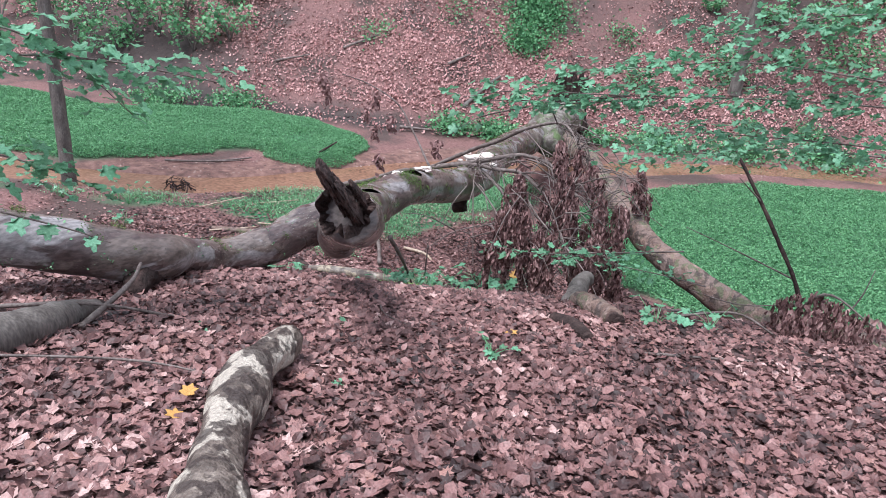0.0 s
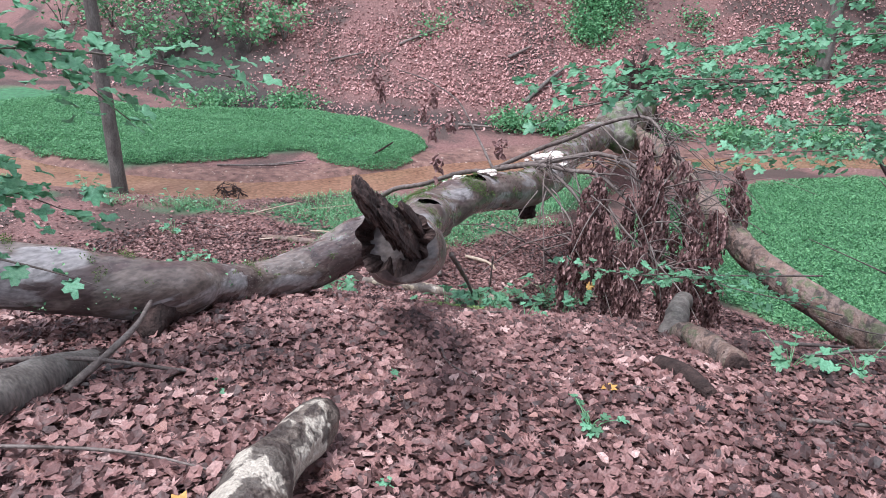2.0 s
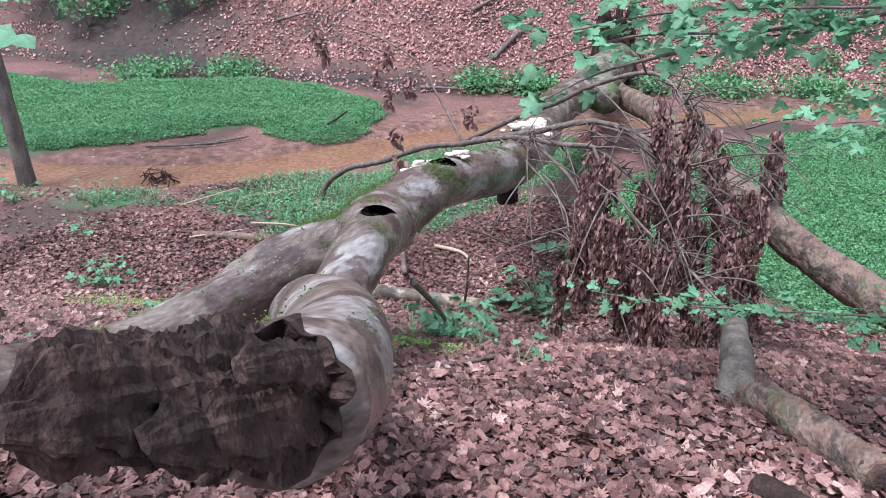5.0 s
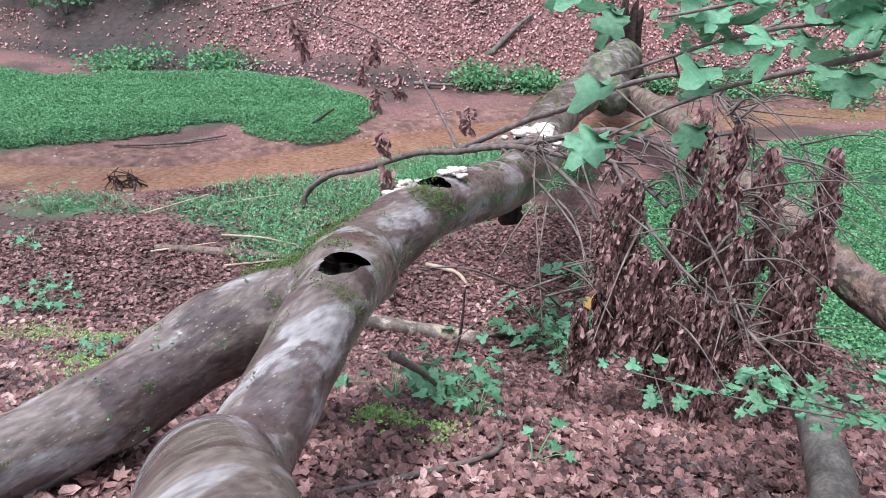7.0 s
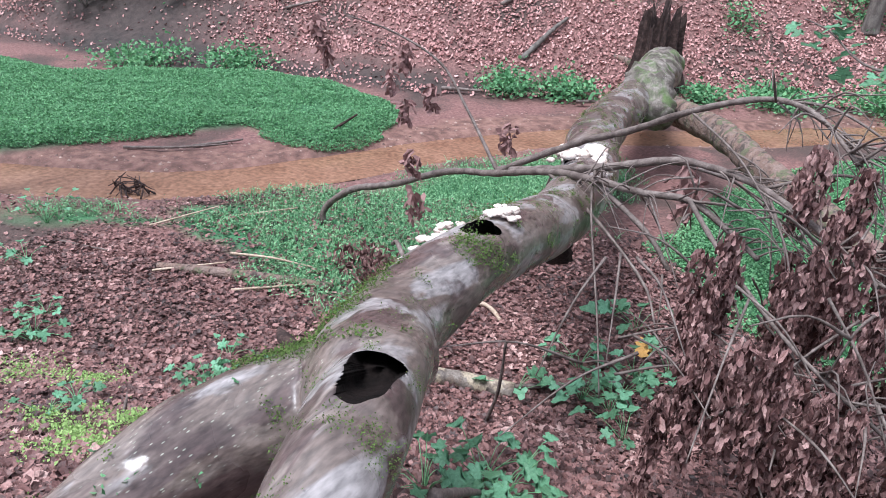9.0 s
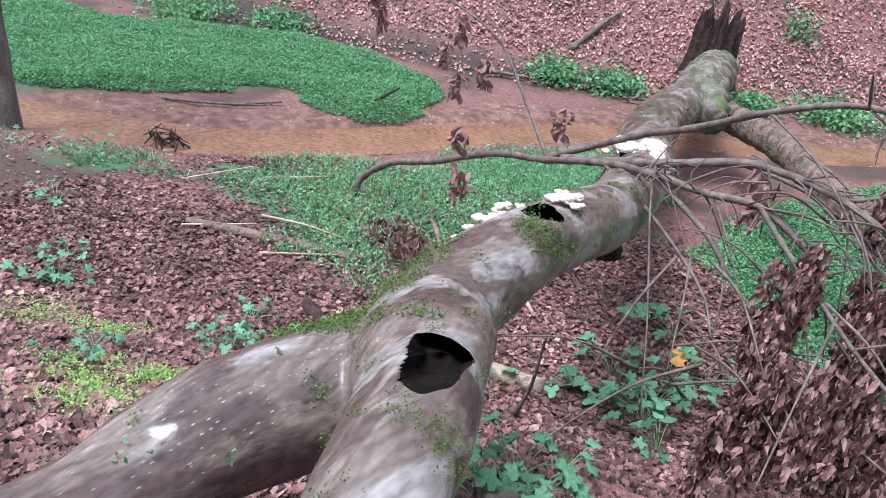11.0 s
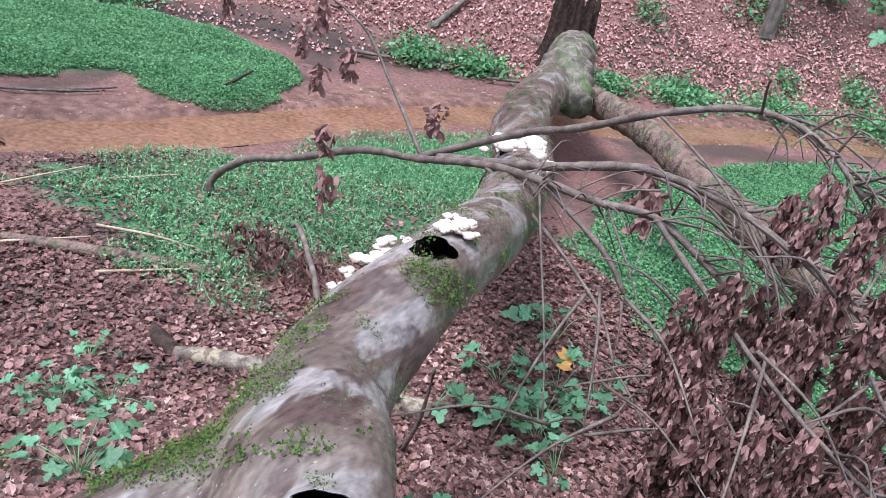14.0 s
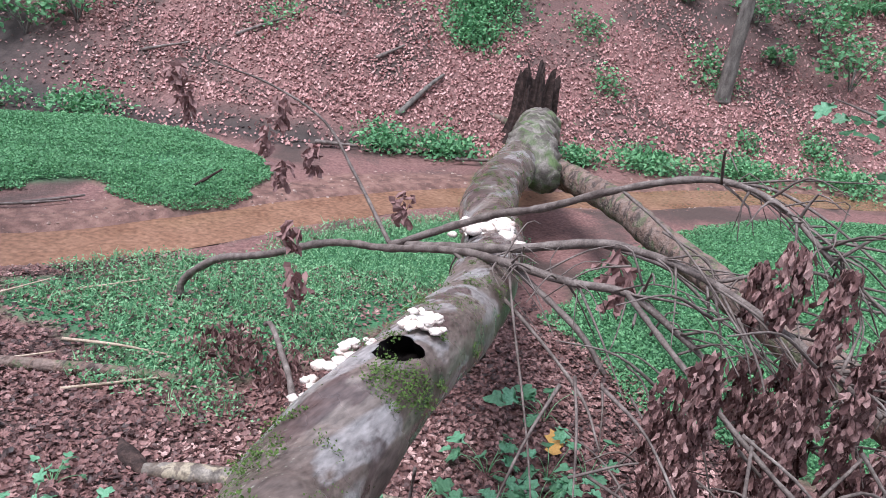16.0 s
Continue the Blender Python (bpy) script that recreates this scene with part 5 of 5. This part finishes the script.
leafy_branch("leafy_shoot", "thin green leafy shoot reaching across the bank", [
    ([(0.55, -4.9, 4.1), (0.90, -4.35, 3.88), (0.86, -4.1, 3.72), (0.83, -3.82, 3.46)], 80, 0.17),
    ([(0.6, -4.7, 3.8), (0.95, -4.1, 3.78), (1.0, -3.7, 3.70), (1.03, -3.4, 3.63)], 70, 0.16),
    ([(0.6, -4.8, 3.45), (0.9, -4.4, 3.3), (0.98, -4.2, 3.18)], 60, 0.18),
    ([(0.8, -4.6, 3.1), (1.05, -4.35, 3.0), (1.18, -4.22, 2.93)], 5, 0.04)], 71, 0.095)


def young_tree(name, label, x, y, r, h, lean, leaves, seed):
    o = thing(name, label, "tree")
    z = z_at(x, y)
    part("trunk", tube_mesh("trunk", [(x, y, z - 0.1, r * 1.25), (x, y, z + 0.4, r), (x + lean[0] * 0.4, y + lean[1] * 0.4, z + h * 0.5, r * 0.8), (x + lean[0], y + lean[1], z + h, r * 0.4)], M_tree, step=0.1, sides=18, lump=0.06), o)
    rnd = random.Random(seed)
    out, limbs = [], []
    for k in range(leaves):
        a, zz = rnd.uniform(0, 6.28), z + h * rnd.uniform(0.62, 1.0)
        reach = rnd.uniform(0.8, 1.8)
        tip = np.array([x + lean[0] * 0.8 + reach * math.cos(a), y + lean[1] * 0.8 + reach * math.sin(a), zz + rnd.uniform(-0.2, 0.5)])
        root = np.array([x + lean[0] * (zz - z) / h, y + lean[1] * (zz - z) / h, zz])
        limbs.append(twig([tuple(root), tuple((root + tip) / 2 + (0, 0, 0.1)), tuple(tip)], 0.02, 0.005, 6, 0.15))
        t = RNG.random((60, 1)) ** 0.6
        p = root + (tip - root) * t + RNG.normal(0, 0.16, (60, 3))
        out.append(scatter([lobed(5), oval(0.2, -0.3, 0.36)], p, RNG.uniform(0.08, 0.15, 60), RNG.normal(-0.2, 0.4, 60), RNG.normal(0, 0.4, 60)))
    if limbs:
        part("limb", np_mesh("limb", *join(limbs), M_tree, smooth=True), o)
        part("crown", np_mesh("crown", *join(out), M_cover), o)
    return o


young_tree("young_tree", "slender grey young tree at the creek edge", -8.35, 0.85, 0.125, 7.0, (-0.35, -0.1), 14, 3)
hx, hy = -0.75, 19.0
young_tree("hillside_tree", "dark leaning young tree on the hillside", hx, hy, 0.2, 6.5, (0.15, 0.25), 12, 8)


def seedling(x, y, n, size, height, seed, label="small green seedling with broad leaves", z=None):
    o = thing("seedling", label, "seedling", "seedlings on the forest floor")
    rnd = random.Random(seed)
    base = z_at(x, y) if z is None else z
    for k in range(n):
        a = rnd.uniform(0, 6.28)
        d = rnd.uniform(0.2, 1.0) * height * 1.3
        tip = (x + d * math.cos(a), y + d * math.sin(a), base + height * rnd.uniform(0.5, 1.1))
        part("stem", np_mesh("stem", *twig([(x, y, base - 0.02), ((x * 1.2 + tip[0] * 0.8) / 2, (y * 1.2 + tip[1] * 0.8) / 2, base + height * 0.5), tip], 0.004, 0.002, 5), M_grass, smooth=True), o)
        s = size * rnd.uniform(0.7, 1.2)
        ob = part("leaf", LIVE[rnd.randrange(4)], o)
        ob.matrix_basis = Matrix.LocRotScale(tip, Euler((rnd.gauss(-0.1, 0.25), rnd.gauss(0, 0.25), a - math.pi / 2)), (s, s, s))


for i, (x, y, n, s, h) in enumerate([(0.45, -0.35, 16, 0.13, 0.24), (0.75, -0.62, 12, 0.12, 0.2), (0.25, -0.2, 14, 0.14, 0.22), (0.1, -0.5, 10, 0.14, 0.2), (-2.0, 0.1, 16, 0.13, 0.2), (-2.2, -0.1, 10, 0.11, 0.18), (-1.32, -0.6, 14, 0.15, 0.2), (-2.6, 0.4, 8, 0.08, 0.12), (-2.2, -1.2, 10, 0.08, 0.12), (-2.5, -0.9, 8, 0.08, 0.1), (-4.0, -0.5, 12, 0.14, 0.2), (-4.4, -0.2, 8, 0.12, 0.15), (-0.3, 2.2, 8, 0.2, 0.22), (-0.5, 1.5, 6, 0.17, 0.2), (-0.05, 1.75, 8, 0.18, 0.22), (0.1, 2.4, 7, 0.18, 0.22), (0.45, 1.35, 7, 0.17, 0.2), (0.15, 2.0, 7, 0.17, 0.25), (-0.2, 3.2, 7, 0.24, 0.3), (0.35, 2.6, 6, 0.17, 0.25), (0.2, 1.7, 7, 0.15, 0.2), (2.78, -3.1, 12, 0.05, 0.10), (2.55, -4.0, 1, 0.06, 0.04), (1.9, -3.3, 2, 0.07, 0.04), (1.4, -3.9, 2, 0.07, 0.04), (3.2, -1.5, 8, 0.1, 0.16), (3.5, -1.2, 8, 0.1, 0.16), (1.3, -1.1, 5, 0.09, 0.12), (-6.6, 0.9, 10, 0.13, 0.3), (-7.6, 0.3, 10, 0.13, 0.3), (-8.6, 0.4, 10, 0.13, 0.3), (-5.6, 0.2, 8, 0.12, 0.2)]):
    many = 1.3 if s > 0.1 else 1.0
    seedling(x, y, int(n * many), s * (0.85 if s > 0.1 else 1.0), h, 100 + i)


def yellow_leaf(x, y, s, z=None):
    ob = new("yellow_leaf", np_mesh("yellow_leaf", *[(v, f) for v, f in (lobed(5, 0.1, 0.2),)][0], M_yellow))
    ob.matrix_basis = Matrix.LocRotScale((x, y, (z_at(x, y) + 0.045) if z is None else z), Euler((0.1, 0.1, x * 9)), (s, s, s))
    tagged(ob, "single fallen yellow leaf on the forest floor", "leaf", "yellow leaves")


for x, y, s in ((2.15, -4.55, 0.075), (2.3, -4.68, 0.07), (-0.02, 2.85, 0.2), (0.05, 2.7, 0.16), (2.6, -2.6, 0.08)):
    yellow_leaf(x, y, s)


def sticks():
    rows = [("bleached_stick", M_tan, [(-4.55, 0.95, 0.03), (-4.05, 1.5, 0.1)], 0.014), ("bleached_stick", M_tan, [(-4.3, 1.75, 0.05), (-3.75, 1.85, 0.12), (-3.4, 2.1, 0.04)], 0.016),
            ("bleached_stick", M_tan, [(-5.6, 1.6, 0.03), (-5.2, 2.3, 0.2)], 0.014), ("bleached_stick", M_tan, [(-5.1, 2.5, 0.05), (-4.7, 3.1, 0.1)], 0.014), ("bleached_stick", M_tan, [(-3.6, 1.2, 0.03), (-3.1, 1.75, 0.06)], 0.015),
            ("bleached_stick", M_tan, [(-1.85, 2.55, 0.06), (-1.5, 2.6, 0.06), (-1.25, 2.45, 0.05)], 0.03), ("stick", M_twig, [(-6.0, 0.7, 0.02), (-5.3, 0.9, 0.05)], 0.014),
            ("stick", M_twig, [(1.0, -5.2, 0.05), (1.7, -4.55, 0.07), (2.1, -4.3, 0.03)], 0.007), ("stick", M_twig, [(1.05, -4.35, 0.02), (0.95, -4.0, 0.2), (0.7, -3.75, 0.25)], 0.018), ("stick", M_twig, [(0.5, -4.6, 0.05), (0.95, -4.25, 0.12), (1.2, -3.9, 0.04)], 0.014),
            ("stick", M_twig, [(2.5, -2.55, 0.02), (2.8, -2.45, 0.04)], 0.008), ("stick", M_twig, [(1.7, -2.7, 0.04), (1.95, -2.95, 0.05), (2.2, -3.0, 0.03)], 0.006), ("stick", M_twig, [(0.9, -1.9, 0.03), (1.15, -1.2, 0.06), (0.95, -0.8, 0.04)], 0.014),
            ("stick", M_twig, [(0.75, -1.35, 0.5), (0.6, -0.9, 0.3), (0.4, -0.4, 0.05)], 0.02), ("stick", M_twig, [(-0.4, 0.9, 0.03), (-0.3, 0.85, 0.35), (-0.25, 0.8, 0.75)], 0.016), ("stick", M_twig, [(-0.6, 1.5, 0.03), (-0.1, 1.9, 0.08), (0.3, 2.4, 0.06)], 0.025),
            ("stick", M_twig, [(-8.6, 3.1, 0.04), (-8.0, 3.6, 0.06), (-7.6, 4.3, 0.05)], 0.025), ("stick", M_twig, [(-7.95, 3.9, 0.03), (-7.6, 4.6, 0.06)], 0.03), ("stick", M_rot, [(-6.75, 5.7, 0.02), (-6.45, 6.1, 0.35)], 0.03), ("stick", M_twig, [(-7.5, 9.9, 0.1), (-6.8, 10.4, 0.1)], 0.05), ("stick", M_twig, [(-4.9, 11.2, 0.1), (-4.2, 11.9, 0.1)], 0.04),
            ("stick", M_tree, [(-6.9, 12.2, 0.05), (-6.8, 13.3, 0.15), (-6.75, 14.0, 0.1)], 0.07), ("stick", M_twig, [(-8.2, 13.2, 0.05), (-7.9, 14.0, 0.15)], 0.05), ("stick", M_twig, [(-11.5, 12.0, 0.05), (-10.8, 12.9, 0.15)], 0.05), ("stick", M_twig, [(-13, 10.5, 0.05), (-12.2, 11.2, 0.15)], 0.04),
            ("stick", M_twig, [(-1.0, -2.6, 0.03), (-1.5, -1.9, 0.06)], 0.02), ("stick", M_twig, [(-2.4, -0.6, 0.02), (-1.9, -0.9, 0.06)], 0.012), ("stick", M_twig, [(3.2, -1.1, 0.05), (3.6, -0.9, 0.15), (3.9, -1.0, 0.04)], 0.012), ("stick", M_twig, [(2.9, -0.8, 0.05), (3.4, -0.5, 0.1)], 0.018), ("stick", M_twig, [(3.3, -2.4, 0.03), (3.9, -2.0, 0.03)], 0.012)]
    for name, mat, pts, r in rows:
        p = [(x, y, z_at(x, y) + dz) for x, y, dz in pts]
        lab = {"bleached_stick": "pale bleached stick lying on the ground"}.get(name, "dark dead stick lying on the ground")
        ob = new(name, np_mesh(name, *twig(p, r, r * 0.55, 8, 0.05), mat, smooth=True))
        tagged(ob, lab, "stick", "loose sticks")


sticks()


def dead_sapling():
    o = thing("dead_sapling", "thin dark bare sapling stem beside the log", "sapling")
    z = z_at(3.97, 0.35)
    part("stem", np_mesh("stem", *twig([(3.97, 0.35, z - 0.05), (3.87, 0.42, 2.0), (3.6, 0.46, 2.4), (3.34, 0.5, 2.75), (2.98, 0.55, 3.2)], 0.022, 0.014, 10), M_rot, smooth=True), o)
    for a in ([(3.8, 0.43, 2.1), (3.3, 0.2, 2.3), (2.9, 0.1, 2.42)], [(3.9, 0.4, 1.9), (3.5, 0.0, 1.9), (3.1, -0.2, 1.98)], [(3.4, 0.5, 2.68), (3.2, 0.3, 2.9)], [(4.25, -0.5, 2.2), (4.33, -0.45, 2.4), (4.36, -0.38, 2.6)]):
        part("twig", np_mesh("twig", *twig(a, 0.008, 0.003, 6), M_twig, smooth=True), o)


dead_sapling()


def debris():
    for x, y in ((-7.1, 2.15), (-6.9, 2.3)):
        ob = thing("creek_debris", "dark clump of twigs and leaves stranded in the creek", "debris")
        rnd = random.Random(int(-x * 100))
        pcs = [twig([(x + rnd.uniform(-0.3, 0.3), y + rnd.uniform(-0.15, 0.15), 0.02), (x + rnd.uniform(-0.15, 0.15), y, 0.1 + rnd.random() * 0.1), (x + rnd.uniform(-0.3, 0.3), y + rnd.uniform(-0.2, 0.2), 0.05 + rnd.random() * 0.2)], 0.014, 0.005, 6) for k in range(9)]
        part("twigs", np_mesh("twigs", *join(pcs), M_rot), ob)


debris()


def ferns():
    for i, (x, y, s) in enumerate([(1.9, 24.3, 1.0), (2.7, 24.6, 1.1), (2.3, 25.4, 1.2), (-16.2, 11.6, 0.9), (-15.4, 12.2, 0.9), (3.4, 25.2, 1.3), (-13.8, 13.9, 0.9), (-13.0, 14.4, 0.9), (-12.2, 14.6, 0.8)]):
        o = thing("fern", "green feathery fern growing on the hillside", "fern", "hillside ferns")
        rnd, fronds = random.Random(i), []
        for k in range(11):
            a = k * 0.571 + rnd.random()
            pts = np.array([(x + s * t * 0.9 * math.cos(a), y + s * t * 0.9 * math.sin(a), z_at(x, y) + s * (0.9 * t - 0.65 * t * t)) for t in np.linspace(0, 1, 14)])
            loc = np.vstack([pts[2:], pts[2:]])
            side = np.r_[np.full(12, a), np.full(12, a + np.pi)]
            arr = scatter([oval(0.2, -0.3, 0.13)], loc, np.r_[np.linspace(0.3, 0.08, 12), np.linspace(0.3, 0.08, 12)] * s, RNG.normal(-0.1, 0.5, 24), RNG.normal(0, 0.4, 24), side + RNG.normal(0, 0.3, 24))
            fronds.append(arr)
        part("foliage", np_mesh("foliage", *join(fronds), M_cover), o, "feathery green fronds")


ferns()


def far_shrubs():
    for i, (x, y, s, n) in enumerate([(-0.6, 22.4, 0.9, 260), (1.2, 22.9, 1.3, 420), (0.3, 21.3, 0.55, 150), (2.3, 21.6, 1.6, 520), (-2.6, 21.6, 0.5, 120), (-17.5, 9.5, 1.6, 420), (-14.8, 10.2, 1.1, 260), (-20, 8, 2.0, 420), (0.6, 24.6, 1.4, 360), (5.5, 26.5, 2.4, 600), (-1.1, 23.8, 1.3, 320), (-3.0, 22.8, 1.0, 200), (-15.6, 9.4, 1.0, 300), (-18.6, 8.2, 1.3, 360), (-24, 7.6, 2.0, 420), (-22, 8.4, 1.6, 320), (-19, 9.6, 1.5, 300), (-17.4, 10.6, 1.2, 260), (5.2, 16.5, 1.6, 480), (6.8, 13.5, 1.8, 480), (-6.2, 21.5, 1.4, 260), (-12.5, 17.5, 1.4, 260)]):
        o = thing("shrub", "loose green leafy shrub on the hillside", "shrub", "hillside shrubs")
        z = z_at(x, y)
        rnd = random.Random(i)
        stems, tips = [], []
        for k in range(9):
            a = rnd.uniform(0, 6.28)
            tip = (x + s * 0.7 * math.cos(a), y + s * 0.7 * math.sin(a), z + s * rnd.uniform(0.5, 1.1))
            tips.append(tip)
            stems.append(twig([(x, y, z - 0.05), (x + 0.2 * s * math.cos(a), y + 0.2 * s * math.sin(a), z + 0.4 * s), tip], 0.018, 0.004, 6, 0.15))
        part("stem", np_mesh("stem", *join(stems), M_tree, smooth=True), o)
        t = np.array(tips)[RNG.integers(0, 9, n)]
        root = np.array([x, y, z + 0.3 * s])
        p = root + (t - root) * RNG.uniform(0.4, 1.1, (n, 1)) + RNG.normal(0, 0.16 * s, (n, 3))
        p[:, 2] = np.maximum(p[:, 2], land(p[:, :2]) + 0.05)
        part("foliage", np_mesh("foliage", *scatter([lobed(5), oval(0.2, -0.3, 0.36)], p, RNG.uniform(0.09, 0.17, n), RNG.normal(-0.2, 0.5, n), RNG.normal(0, 0.5, n)), M_cover), o)


far_shrubs()
loose_leaves()
